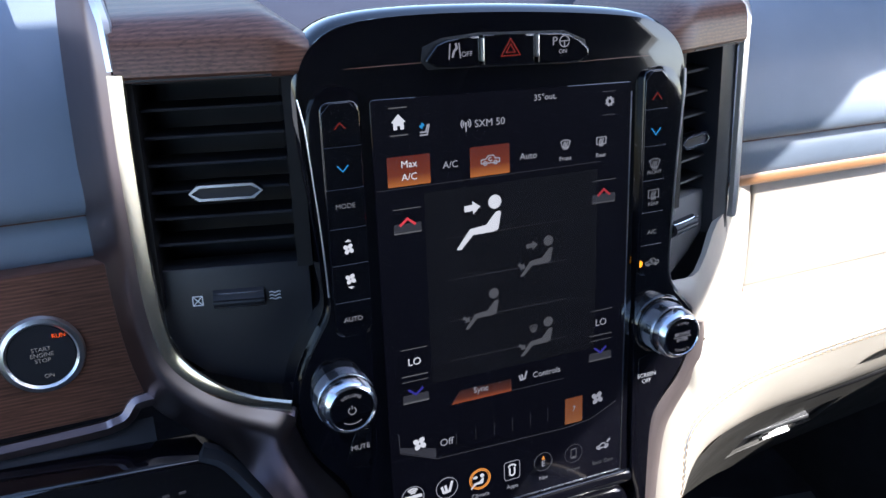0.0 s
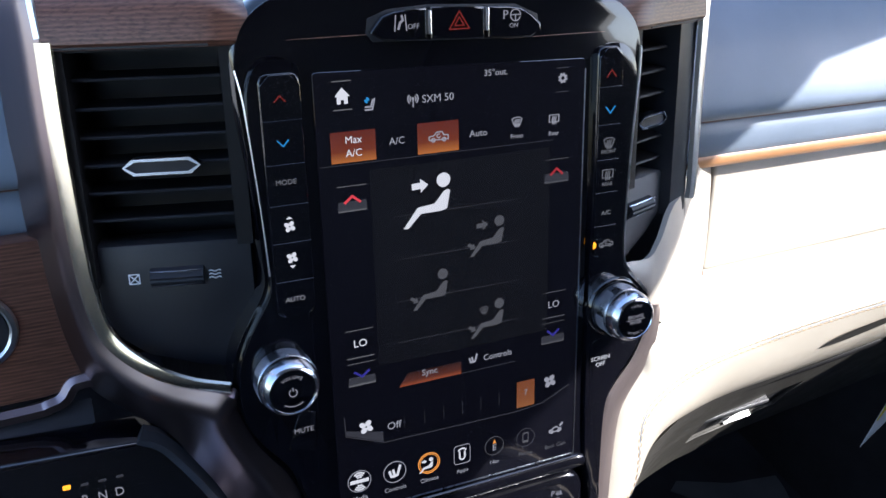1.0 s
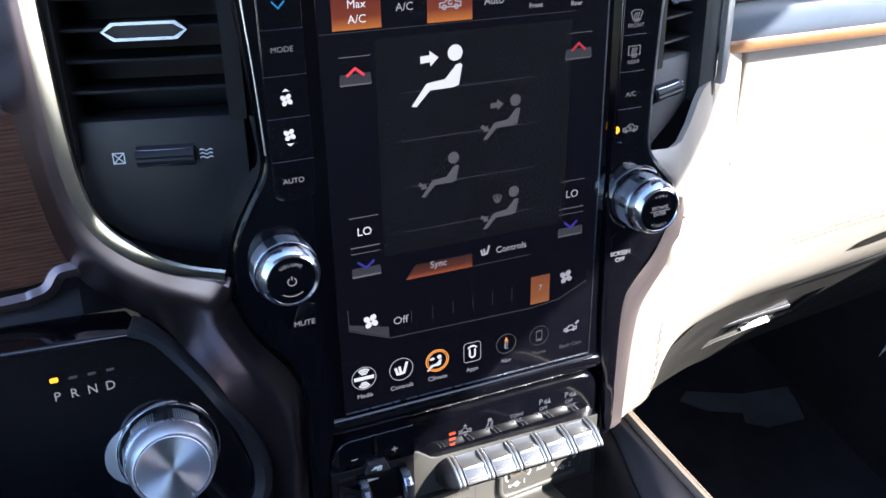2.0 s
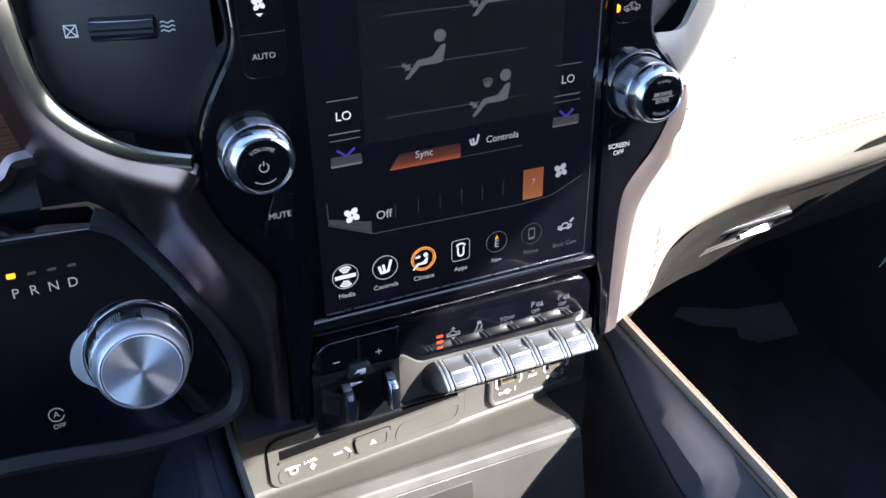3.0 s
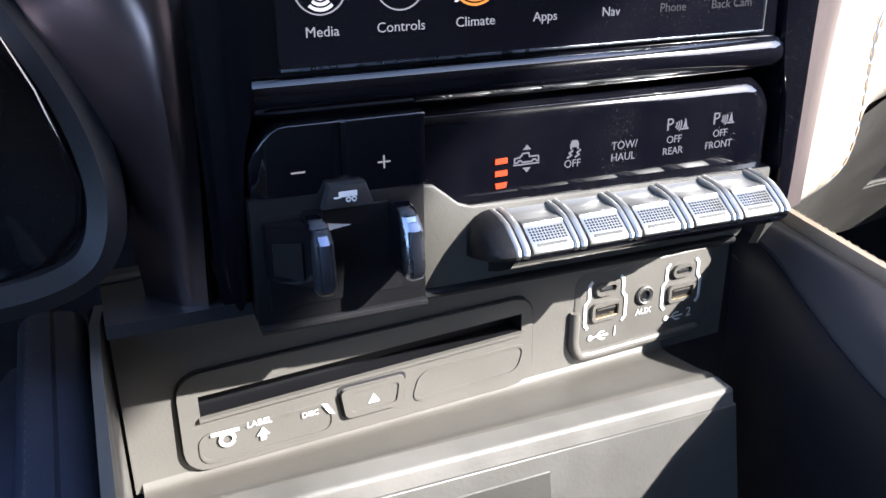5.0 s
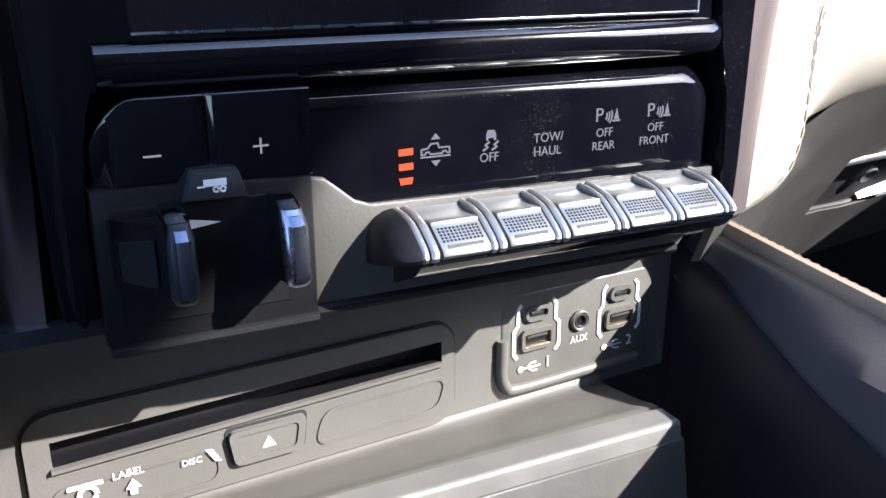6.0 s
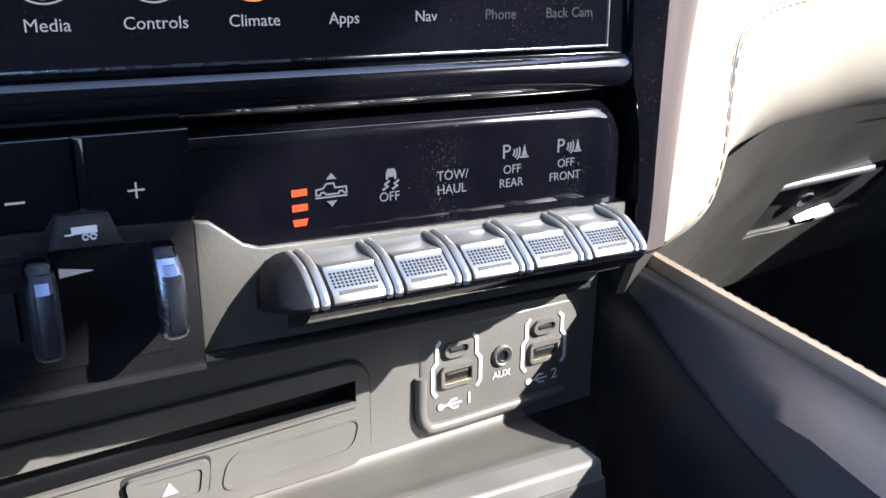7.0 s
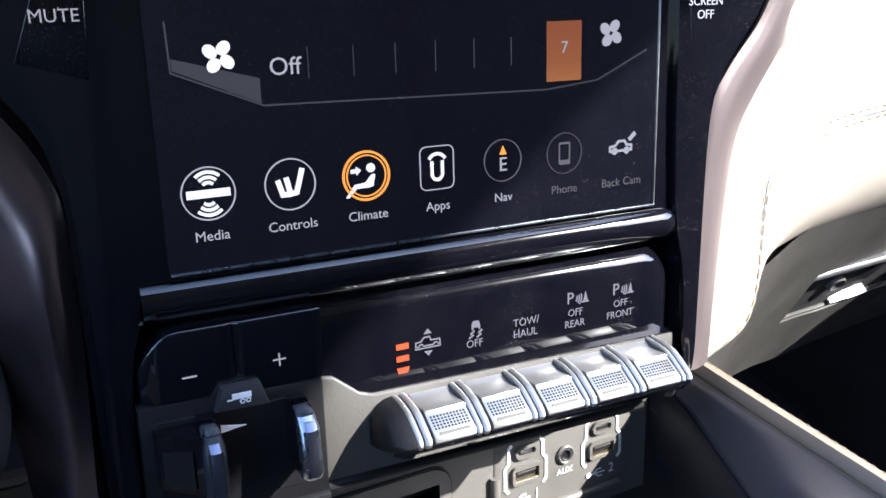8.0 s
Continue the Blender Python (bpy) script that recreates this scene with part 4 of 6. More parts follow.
for x in (-0.2150, -0.2060, -0.1970):
    part("gear_light", plate(rrect(x, 0.0482, 0.0040, 0.0012, 0.0004), -0.0006, 0.0, place=sp), FAINT, shifter)
part("stop_start_mark", join(strokes([circle(-0.2205, -0.0265, 0.0036, 18, 20, 340)], 0.0005, -0.0003, place=sp), words("A", -0.2205, -0.0265, 0.0033, -0.0003, place=sp), words("OFF", -0.2203, -0.0330, 0.0024, -0.0003, place=sp)), LITDIM, shifter)

# ---- console below the stack ----
console = thing("centre_console", "grey-brown plastic console bin with leather-topped side rails", "console", (0, -0.05, -0.40))
# face plate behind the sockets, overhang and its side edges
def face_band(x0, x1, z0, z1):
    """One piece of the face plate, which leaves the disc slot open."""
    def depth(x, z):
        return 0.0425 + 0.072 * x + 0.001 * min(1.0, max(0.0, (-0.078 - z) / 0.058))
    return thick(loft([[(x, depth(x, z), z) for z in spaced(z0, z1, 4)] for x in (x0, x1)]), -0.004)


part("face_plate", join(face_band(-0.1335, 0.1225, -0.066, -0.1065), face_band(-0.1335, -0.1135, -0.1065, -0.1255), face_band(0.0195, 0.1225, -0.1065, -0.1255), face_band(-0.1335, 0.1225, -0.1255, -0.1455)), TAUPE, console)
part("overhang", thick(loft([[(x, y, z) for y, z in ((0.0, -0.0695), (0.030, -0.0705), (0.046, -0.0715))] for x in (-0.1335, -0.1, 0.05, 0.090)]), 0.004), DARK, console)
part("left_cheek", thick(loft([[(x, y, z) for x, y in ((-0.1335, 0.0435), (-0.1355, 0.03), (-0.136, 0.0), (-0.136, -0.25))] for z in (-0.078, -0.086, -0.16, -0.35)]), -0.003), TAUPE, console)
# ledge over the phone tray
LEDGE = spline([(0, 0.046, -0.1385), (0, 0.0430, -0.1425), (0, 0.0395, -0.1442), (0, 0.030, -0.1428), (0, 0.020, -0.1408), (0, 0.0115, -0.1392), (0, 0.0105, -0.150)], 4)
part("ledge", thick(loft([[(x, p.y + 0.072 * x * min(1.0, max(0.0, (p.y - 0.008) / 0.034)), p.z) for p in LEDGE] for x in (-0.131, -0.12, 0.0, 0.06, 0.0885)]), -0.003), SMOKE, console)
for s in (-1, 1):
    rx, wide = (0.1418, 0.43) if s > 0 else (-0.1505, 1.0)
    rail_path = [(rx, y, z) for y, z in ((0.055, -0.084), (0.0, -0.090), (-0.08, -0.0985), (-0.16, -0.112), (-0.23, -0.15), (-0.30, -0.26))]
    rail = part("side_rail", sweep(spline(rail_path, 6), [(u * wide, w) for u, w in [(-0.0105, -0.02), (-0.0105, -0.0045), (-0.0092, -0.0014), (-0.0066, 0.0004), (-0.0022, 0.0014), (-0.0012, 0.0010), (0.0, 0.0019), (0.0060, 0.0016), (0.0090, -0.0006), (0.0105, -0.0040), (0.0105, -0.02)]]), TAN if s > 0 else INK, console, "stitched brown leather rail" if s > 0 else "stitched black leather rail")
    for off in ((0.0020,) if s > 0 else (0.0070, 0.0040)):
        stitch_row([p + Vector((s * off, 0, 0.0010 - (0.0004 if off > 0.004 else 0))) for p in spline(rail_path, 6)], 0.0026, 0.0016, 0.00026, TAN if s > 0 else THREADBR, rail)
    lip = [(x - s * (0.0066 if s > 0 else 0.0128), y, z - (0.0035 if s > 0 else 0.001)) for x, y, z in rail_path]
    part("rail_lip", sweep(spline(lip, 6), [(-0.0016, -0.02), (-0.0016, 0.0), (0, 0.0012), (0.0016, 0.0), (0.0016, -0.02)]), DEEP if s > 0 else BLACK, console)
# passenger side wall of the bin: padded upper part and plain lower part with a seam
up_edge = [(0.05, -0.090), (0.0, -0.095), (-0.08, -0.103), (-0.16, -0.117), (-0.23, -0.155), (-0.30, -0.265)]
seam = [(0.05, -0.094), (0.03, -0.100), (0.0, -0.110), (-0.03, -0.1185), (-0.06, -0.1235), (-0.09, -0.1285), (-0.14, -0.144), (-0.23, -0.18), (-0.30, -0.28)]


def seam_x(y):
    return float(np.interp(y, [-0.08, 0.03], [0.105, 0.126]))


def belly(y):
    return float(np.interp(y, [-0.112, -0.092, -0.06, 0.01], [0.43, 0.08, 0.08, 0.38]))


seam_s = spline([(0, y, z) for y, z in seam], 5)
up_s = [Vector((0, p.y, np.interp(-p.y, [-e[0] for e in up_edge], [e[1] for e in up_edge]))) for p in seam_s]
part("side_pad", thick(loft([[Vector((0.1340, a.y, a.z + 0.002)), Vector((0.1305, a.y, a.z * 0.96 + b.z * 0.04)), Vector((0.6 * 0.132 + 0.4 * seam_x(b.y), a.y, a.z * (1 - belly(a.y)) + b.z * belly(a.y))), Vector((0.25 * 0.130 + 0.75 * seam_x(b.y), a.y, a.z * (0.85 - 1.7 * belly(a.y)) + b.z * (0.15 + 1.7 * belly(a.y)))), Vector((seam_x(b.y) + 0.0015, b.y, a.z * 0.10 + b.z * 0.90)), Vector((seam_x(b.y), b.y, b.z - 0.003))] for a, b in zip(up_s, seam_s)]), -0.003), PADSKIN, console)
part("seam_groove", tube([Vector((seam_x(p.y) - 0.0002, p.y, p.z - 0.0022)) for p in seam_s], 0.0011, 6), DEEP, console)
part("side_wall", thick(loft([[Vector((seam_x(p.y) + 0.002, p.y, p.z - 0.001)), Vector((seam_x(p.y) - 0.0003, p.y, p.z - 0.005)), Vector((seam_x(p.y) + 0.002, p.y, p.z - 0.05)), Vector((0.122, p.y, -0.36))] for p in seam_s]), -0.003), WALLSKIN, console)
part("console_base", box((-0.10, 0.06, 0.08), (0.10, 0.95, 0.52), 0.01, place=lambda v: TIP.inverted() @ v), DEEP, console, "black base under the dashboard")
part("bin_floor", box((-0.138, -0.45, -0.36), (0.13, 0.05, -0.35)), DEEP, console)
part("driver_side_skirt", thick(loft([[(x, y, z) for x, z in ((-0.1555, -0.1), (-0.1640, -0.1035), (-0.1720, -0.112), (-0.1790, -0.126), (-0.1850, -0.145), (-0.1900, -0.172), (-0.1940, -0.21), (-0.1985, -0.28), (-0.202, -0.40))] for y in (0.055, 0.0, -0.2, -0.45)]), -0.003), INK, console, "black leather skirt of the console")
for sx, sz in ((-0.1646, -0.1040), (-0.1686, -0.1085)):
    stitch_row([(sx, 0.05, sz), (sx, 0.0, sz), (sx, -0.2, sz), (sx, -0.4, sz)], 0.0032, 0.0022, 0.00032, THREADBR, console, "tan thread stitching on the black skirt")

# ---- phone tray ----
tray = thing("phone_tray", "grey wireless charging tray standing in the console bin", "phone tray", (-0.015, 0.0, -0.26))


def tp(v):
    """Tray face: leans towards its foot."""
    return Vector((v[0], -0.0012 + v[1] + (v[2] + 0.145) * 0.20, v[2]))


TRAY = [(-0.126, -0.26), (-0.1258, -0.164), (-0.1240, -0.152), (-0.1195, -0.1435), (-0.1120, -0.1388), (-0.1030, -0.1372), (0.0875, -0.1378), (0.0885, -0.1388), (0.0885, -0.26)]
part("body", plate(TRAY, 0.0, 0.0100, 0.0030, 4, place=tp), PADWORN, tray)
RIM = [(-0.119, -0.26), (-0.1188, -0.166), (-0.1168, -0.156), (-0.1125, -0.1485), (-0.1055, -0.1448), (-0.0980, -0.1440), (0.0885, -0.1440), (0.0885, -0.26)]
part("face", plate(RIM, -0.0010, 0.002, 0.0007, 2, place=tp), PADGREY, tray)
PAD = [(-0.093, -0.229), (-0.093, -0.1518), (0.0055, -0.1505), (0.0055, -0.229)]
part("charging_pad", plate(PAD, -0.0014, 0.0, 0.0004, 1, place=tp), PADDARK, tray, "embossed charging pad")
# charging emblem: bars for the embossed words, coloured lighter for the glare on them, arcs and a phone outline
for n, z in ((12, -0.1680), (9, -0.1905)):
    bars = bmesh.new()
    x = -0.089 if n == 12 else -0.072
    for k in range(n):
        w = (0.0040, 0.0028, 0.0046, 0.0022)[k % 4]
        plate(rrect(x + w / 2, z, w, 0.0017 if n == 12 else 0.0014, 0.0004, 1), -0.0018, -0.0012, bm=bars)
        x += w + 0.0022
    for v in bars.verts:
        v.co = tp(v.co)
    part("embossed_mark", bars, TAUPE, tray, kind="stuff")
part("charging_emblem", strokes([[(-0.0485, -0.1825), (-0.0425, -0.1825), (-0.0425, -0.1735), (-0.0485, -0.1735), (-0.0485, -0.1825)]] + [circle(-0.0455, -0.178, r, 10, a, a + 80) for r in (0.0065, 0.0085, 0.0105) for a in (-40, 140)], 0.0005, -0.0012, 0.0009, place=tp), PADGREY, tray)
part("left_tab", strokes([[(-0.0975, -0.156), (-0.0955, -0.151), (-0.0955, -0.159)]], 0.0012, -0.0008, 0.0006, place=tp), PADGREY, tray)
LIP = plate([(-0.118, -0.246), (-0.118, -0.234), (0.040, -0.2292), (0.044, -0.2322), (0.044, -0.246)], -0.034, -0.026, 0.0012, 2)
part("retaining_lip", LIP, PADGREY, tray)
part("lip_floor", plate([(-0.118, -0.256), (-0.118, -0.244), (0.044, -0.244), (0.044, -0.256)], -0.034, 0.01, 0.001), PADGREY, tray)
part("lip_bracket", box((0.003, -0.030, -0.236), (0.014, 0.0, -0.213), 0.001), PADGREY, tray)


# ---- knobs ----
def round_knob(center, label, drawings):
    part("knob_pod", lathe([(0.0205, -0.001), (0.0200, 0.0020), (0.0188, 0.0036), (0.0176, 0.0040), (0.014, 0.0040)], center), BLACK, stack, "glossy black knob surround")
    k = part("rotary_knob", lathe([(0.0155, 0.003), (0.0162, 0.0040), (0.0162, 0.0150), (0.0154, 0.0156), (0.0154, 0.0170)], center, n=72), GUNMETAL, stack, label)
    part("bevel_ring", lathe([(0.0154, 0.0162), (0.0162, 0.0166), (0.0163, 0.0178), (0.0158, 0.0206), (0.0146, 0.0236), (0.0134, 0.0250), (0.0124, 0.0255), (0.0120, 0.0248)], center, n=72, caps=False), KNOBCHROME, k, "smooth satin chrome ring")
    part("cap", lathe([(0.0121, 0.020), (0.0121, 0.0248), (0.0114, 0.0253), (0.0005, 0.0256)], center, n=48), BLACK, k, "black cap")
    g = bmesh.new()
    for i in range(108):
        a = 2 * math.pi * (i + 0.5) / 108
        if i % 18 >= 12:
            continue
        c, s = math.cos(a), math.sin(a)
        r0, r1, w = 0.0160, 0.0167, 0.00030
        vs = []
        for y in (center[1] - 0.0062, center[1] - 0.0142):
            for r, o in ((r0, -w), (r1, -w * 0.5), (r1, w * 0.5), (r0, w)):
                vs.append(g.verts.new((center[0] + r * c - o * s, y, center[2] + r * s + o * c)))
        for q in ((0, 1, 5, 4), (1, 2, 6, 5), (2, 3, 7, 6), (0, 1, 2, 3), (4, 5, 6, 7)):
            g.faces.new([vs[j] for j in q])
    part("knurling", g, SPUN, k, kind="stuff")
    face = center[1] - 0.0257
    for name, bm in drawings(center[0], center[2], face):
        part(name, bm, LIT, k)
    return k


def arc_words(text, cx, cz, r, a0, a1, size, y, flip=False):
    bms = []
    for i, ch in enumerate(text):
        a = radians(a0 + (a1 - a0) * (i / max(1, len(text) - 1)))
        x, z = cx + r * math.cos(a), cz + r * math.sin(a)
        t = a - math.pi / 2 if not flip else a + math.pi / 2
        bm = words(ch, 0, 0, size, 0)
        for v in bm.verts:
            u, w = v.co.x, v.co.z
            v.co = Vector((x + u * math.cos(t) - w * math.sin(t), y + v.co.y, z + u * math.sin(t) + w * math.cos(t)))
        bms.append(bm)
    return join(*bms)


round_knob((-0.1085, -0.0005, 0.1025), "chrome volume knob with a black power cap", lambda x, z, y: [
    ("lettering", arc_words("VOLUME", x, z, 0.0083, 125, 55, 0.0018, y)),
    ("power_mark", strokes([circle(x, z - 0.0005, 0.0021, 16, -235, 55), [(x, z + 0.0004), (x, z + 0.0024)]], 0.0005, y)),
    ("level_mark", strokes([circle(x, z, 0.0083, 14, 235, 305)], 0.0004, y))])
round_knob((0.106, 0.0005, 0.1005), "chrome tuning knob with a black lettered cap", lambda x, z, y: [
    ("lettering", join(words("BROWSE", x, z + 0.0019, 0.0022, y, squeeze=0.9), words("ENTER", x, z - 0.0019, 0.0022, y, squeeze=0.9), strokes([[(x - 0.0066, z), (x + 0.0066, z)]], 0.0003, y))),
    ("tune_lettering", arc_words("TUNE", x, z, 0.0090, 112, 68, 0.0015, y)),
    ("scroll_lettering", arc_words("SCROLL", x, z, 0.0092, 240, 300, 0.0015, y, True))])


# ---- drawings shared by buttons and screen ----
def fan(x, z, r, y):
    bm = bmesh.new()
    for k in range(4):
        a = radians(45 + 90 * k)
        pts = []
        for i in range(12):
            b = 2 * math.pi * i / 12
            u, w = r * 0.54 + 0.45 * r * math.cos(b), 0.36 * r * math.sin(b) + 0.12 * r
            pts.append((x + u * math.cos(a) - w * math.sin(a), z + u * math.sin(a) + w * math.cos(a)))
        plate(pts, y - 0.0002, y, bm=bm)
    return bm


def tri(x, z, w, h, y):
    return plate([(x - w / 2, z), (x + w / 2, z), (x, z + h)], y - 0.0002, y)


def chevron(x, z, w, h, y, up=True, t=0.0011):
    s = 1 if up else -1
    return strokes([[(x - w / 2, z - s * h / 2), (x, z + s * h / 2), (x + w / 2, z - s * h / 2)]], t, y)


def defrost(x, z, s, y, rear=False, t=0.0005):
    if rear:
        out = [(x - s, z - 0.55 * s), (x + s, z - 0.55 * s), (x + s, z + 0.75 * s), (x - s, z + 0.75 * s), (x - s, z - 0.55 * s)]
    else:
        out = [(x - 0.6 * s, z - 0.6 * s), (x + 0.6 * s, z - 0.6 * s), (x + s, z + 0.5 * s), (x + 0.5 * s, z + 0.8 * s), (x - 0.5 * s, z + 0.8 * s), (x - s, z + 0.5 * s), (x - 0.6 * s, z - 0.6 * s)]
    waves = [[(x + o + 0.1 * s * math.sin(i * 1.7), z - 0.95 * s + i * 0.28 * s) for i in range(6)] for o in (-0.35 * s, 0, 0.35 * s)]
    return strokes([out] + waves, t, y)


def car_side(x, z, s, y, t=0.0005, arrow=True):
    body = [(x - 1.4 * s, z - 0.4 * s), (x - 1.4 * s, z + 0.1 * s), (x - 0.7 * s, z + 0.2 * s), (x - 0.3 * s, z + 0.65 * s), (x + 0.5 * s, z + 0.65 * s), (x + 0.75 * s, z + 0.2 * s), (x + 1.4 * s, z + 0.15 * s), (x + 1.4 * s, z - 0.4 * s), (x - 1.4 * s, z - 0.4 * s)]
    lines = [body, circle(x - 0.8 * s, z - 0.4 * s, 0.26 * s, 10), circle(x + 0.8 * s, z - 0.4 * s, 0.26 * s, 10)]
    if arrow:
        lines.append(circle(x, z + 0.12 * s, 0.25 * s, 8, 60, 340))
    return strokes(lines, t, y)


# ---- button columns beside the screen ----
for s, label in ((-1, "column of glossy black climate buttons"), (1, "column of glossy black defrost buttons")):
    col = thing("button_column", label, "buttons", (s * 0.0985, 0.0, 0.15), "button columns beside the screen")
    x0, x1 = (-0.1085, -0.0885) if s < 0 else (0.0875, 0.1030)
    yb = -0.0080 if s < 0 else -0.0038
    edges = [0.2625, 0.2405, 0.2185, 0.1975, 0.1775, 0.1565, 0.1365]
    cx, wd = (x0 + x1) / 2, x1 - x0
    part("bed", plate(rrect(cx, 0.1995, wd + 0.0010, 0.1275, 0.005), yb + 0.0013, 0.002, 0.0012, 3), BLACK, col)
    for k in range(6):
        zt, zb = edges[k] - 0.00012, edges[k + 1] + 0.00012
        out = [(x0, zb), (x1, zb), (x1, zt), (x0, zt)]
        if k == 0:
            out = [(x0, zb), (x1, zb), (x1, zt - 0.005), (x1 - 0.005, zt), (x0 + 0.005, zt), (x0, zt - 0.005)]
        if k == 5:
            out = [(x0 + 0.004, zb), (x1 - 0.004, zb), (x1, zb + 0.005), (x1, zt), (x0, zt), (x0, zb + 0.005)]
        b = part("button", plate(out, yb, 0.0, 0.00015, 1), BLACK, col)
        zc = (zt + zb) / 2
        y = yb - 0.0001
        if s < 0:
            lx = -0.099
            if k == 0:
                part("up_mark", chevron(lx, 0.251, 0.0056, 0.0030, y, True, 0.0006), REDDIM, b)
            elif k == 1:
                part("down_mark", chevron(lx, 0.229, 0.0056, 0.0030, y, False, 0.0006), CYAN, b)
            elif k == 2:
                part("lettering", words("MODE", lx, 0.2092, 0.0026, y), LITDIM, b)
            elif k == 3:
                part("fan_up_mark", join(fan(lx, 0.186, 0.0032, y), tri(lx, 0.1900, 0.0034, 0.0014, y)), WHITE, b)
            elif k == 4:
                part("fan_down_mark", join(fan(lx, 0.1692, 0.0032, y), tri(lx, 0.1650, 0.0034, -0.0014, y)), WHITE, b)
            else:
                part("lettering", words("AUTO", lx, 0.1462, 0.0026, y), LIT, b)
        else:
            lx = 0.0955
            if k == 0:
                part("up_mark", chevron(lx, 0.248, 0.0062, 0.0038, y, True, 0.0007), REDDIM, b)
            elif k == 1:
                part("down_mark", chevron(lx, 0.227, 0.0062, 0.0038, y, False, 0.0007), CYAN, b)
            elif k == 2:
                part("front_mark", join(defrost(lx, 0.2075, 0.0037, y), words("FRONT", lx, 0.2022, 0.0022, y)), LITDIM, b)
            elif k == 3:
                part("rear_mark", join(defrost(lx, 0.1885, 0.0037, y, True), words("REAR", lx, 0.1825, 0.0022, y)), LITDIM, b)
            elif k == 4:
                part("lettering", words("A/C", lx, 0.1645, 0.0028, y), LITDIM, b)
            else:
                part("recirculation_mark", car_side(lx + 0.001, 0.1448, 0.0034, y), LITDIM, b)
                part("amber_light", plate(circle(0.0872, 0.1448, 0.0022, 12, -90, 90), y - 0.0002, y), AMBER, b, "amber lit half-moon light")
side_keys = thing("bezel_keys", "black flush keys on the bezel under the knobs", "buttons", (0, 0, 0.065))
part("mute_key", plate([(-0.1095, 0.057), (-0.094, 0.0525), (-0.0925, 0.077), (-0.101, 0.080)], -0.0064, 0.002, 0.0001), BLACK, side_keys)
part("mute_lettering", words("MUTE", -0.0998, 0.0672, 0.0030, -0.0065), LIT, side_keys)
part("screen_off_key", plate([(0.092, 0.0535), (0.1065, 0.056), (0.1, 0.081), (0.0905, 0.078)], -0.0018, 0.002, 0.0001), BLACK, side_keys)
part("screen_off_lettering", join(words("SCREEN", 0.0975, 0.0660, 0.0028, -0.0019), words("OFF", 0.0975, 0.0617, 0.0028, -0.0019)), WHITE, side_keys)

# ---- switch bank above the screen ----
bank = thing("switch_bank", "black hazard and parking switch bank with bright dividers", "switches", (0, 0.0, 0.275))
BANK = [(-0.0495, 0.2790), (-0.046, 0.2745), (0.044, 0.2715), (0.049, 0.2755), (0.0475, 0.2825), (0.034, 0.2885), (-0.016, 0.2905), (-0.038, 0.2890), (-0.0485, 0.2850)]
part("bed", plate([(x * 1.02, z + (0.0006 if z > 0.28 else -0.0006)) for x, z in BANK], 0.0002, 0.002, 0.0004), DEEP, bank)
for a, b, name in ((-0.049, -0.0185, "lane_switch"), (-0.0165, 0.0145, "hazard_switch"), (0.0165, 0.0485, "parking_switch")):
    def topz(x):
        return float(np.interp(x, [-0.049, -0.0485, -0.038, -0.016, 0.034, 0.0475, 0.049], [0.2795, 0.2845, 0.2885, 0.29, 0.288, 0.282, 0.277]))
    xs = spaced(a, b, 5)
    out = [(x, 0.2752 - (x + 0.05) * 0.034 + (0.003 if x in (xs[0], xs[-1]) and abs(x) > 0.04 else 0)) for x in xs] + [(x, topz(x)) for x in reversed(xs)]
    part(name, plate(out, -0.004, 0.001, 0.0014, 3), BLACK, bank)
for x in (-0.0175, 0.0155):
    part("divider", box((x - 0.0009, -0.0055, 0.2765), (x + 0.0009, 0.0, 0.2885), 0.0006), SATIN, bank, "bright silver divider")
y = -0.0041
part("lane_mark", join(strokes([[(-0.0365, 0.279), (-0.0358, 0.2868)], [(-0.030, 0.279), (-0.0307, 0.2868)]], 0.0006, y), strokes([[(-0.0345, 0.2800), (-0.0335, 0.2830), (-0.032, 0.2842), (-0.0325, 0.2865)]], 0.0012, y), words("OFF", -0.0262, 0.2808, 0.0026, y)), LIT, bank)
part("hazard_mark", strokes([[(-0.0062, 0.2783), (0.0052, 0.2783), (-0.0005, 0.2872), (-0.0062, 0.2783)], [(-0.0032, 0.2800), (0.0022, 0.2800), (-0.0005, 0.2843), (-0.0032, 0.2800)]], 0.0007, y), REDDIM, bank)
part("parking_mark", join(words("P", 0.0265, 0.2838, 0.0046, y), strokes([circle(0.0325, 0.2836, 0.0030, 18), [(0.0297, 0.2838), (0.0353, 0.2838)], [(0.0325, 0.2836), (0.0325, 0.2808)]], 0.0006, y), words("ON", 0.0315, 0.2782, 0.0023, y)), LIT, bank)

# ---- switch panel and keys under the screen ----
keys = thing("toggle_switches", "glossy black switch panel over a row of five silver toggle keys", "switches", (0.02, 0.0, -0.07))
def panel_front(x):
    """The panel falls back a little towards the passenger."""
    return -0.0004 + 0.012 * max(0.0, x) + 2.0 * max(0.0, x - 0.072) ** 2


def panel_section(x, sink=0.0, corner=0.0):
    """Upright section of the panel at x: flat face with a broad rolled top."""
    low = float(np.interp(x, [-0.0418, -0.0345, -0.0262, 0.0866], [-0.0400, -0.0450, -0.0490, -0.0510]))
    top = -0.0138 - 0.0012 * (x + 0.0418) / 0.12 - corner
    front = panel_front(x) + sink
    roll = [(front + 0.0085 * (1 - math.cos(radians(a))), top - 0.0075 * (1 - math.sin(radians(a)))) for a in spaced(0, 90, 12)]
    return [(x, 0.02, low), (x, front + 0.0006, low), (x, front, low + 0.0006)] + [(x, y, z) for y, z in roll] + [(x, 0.02, top)]


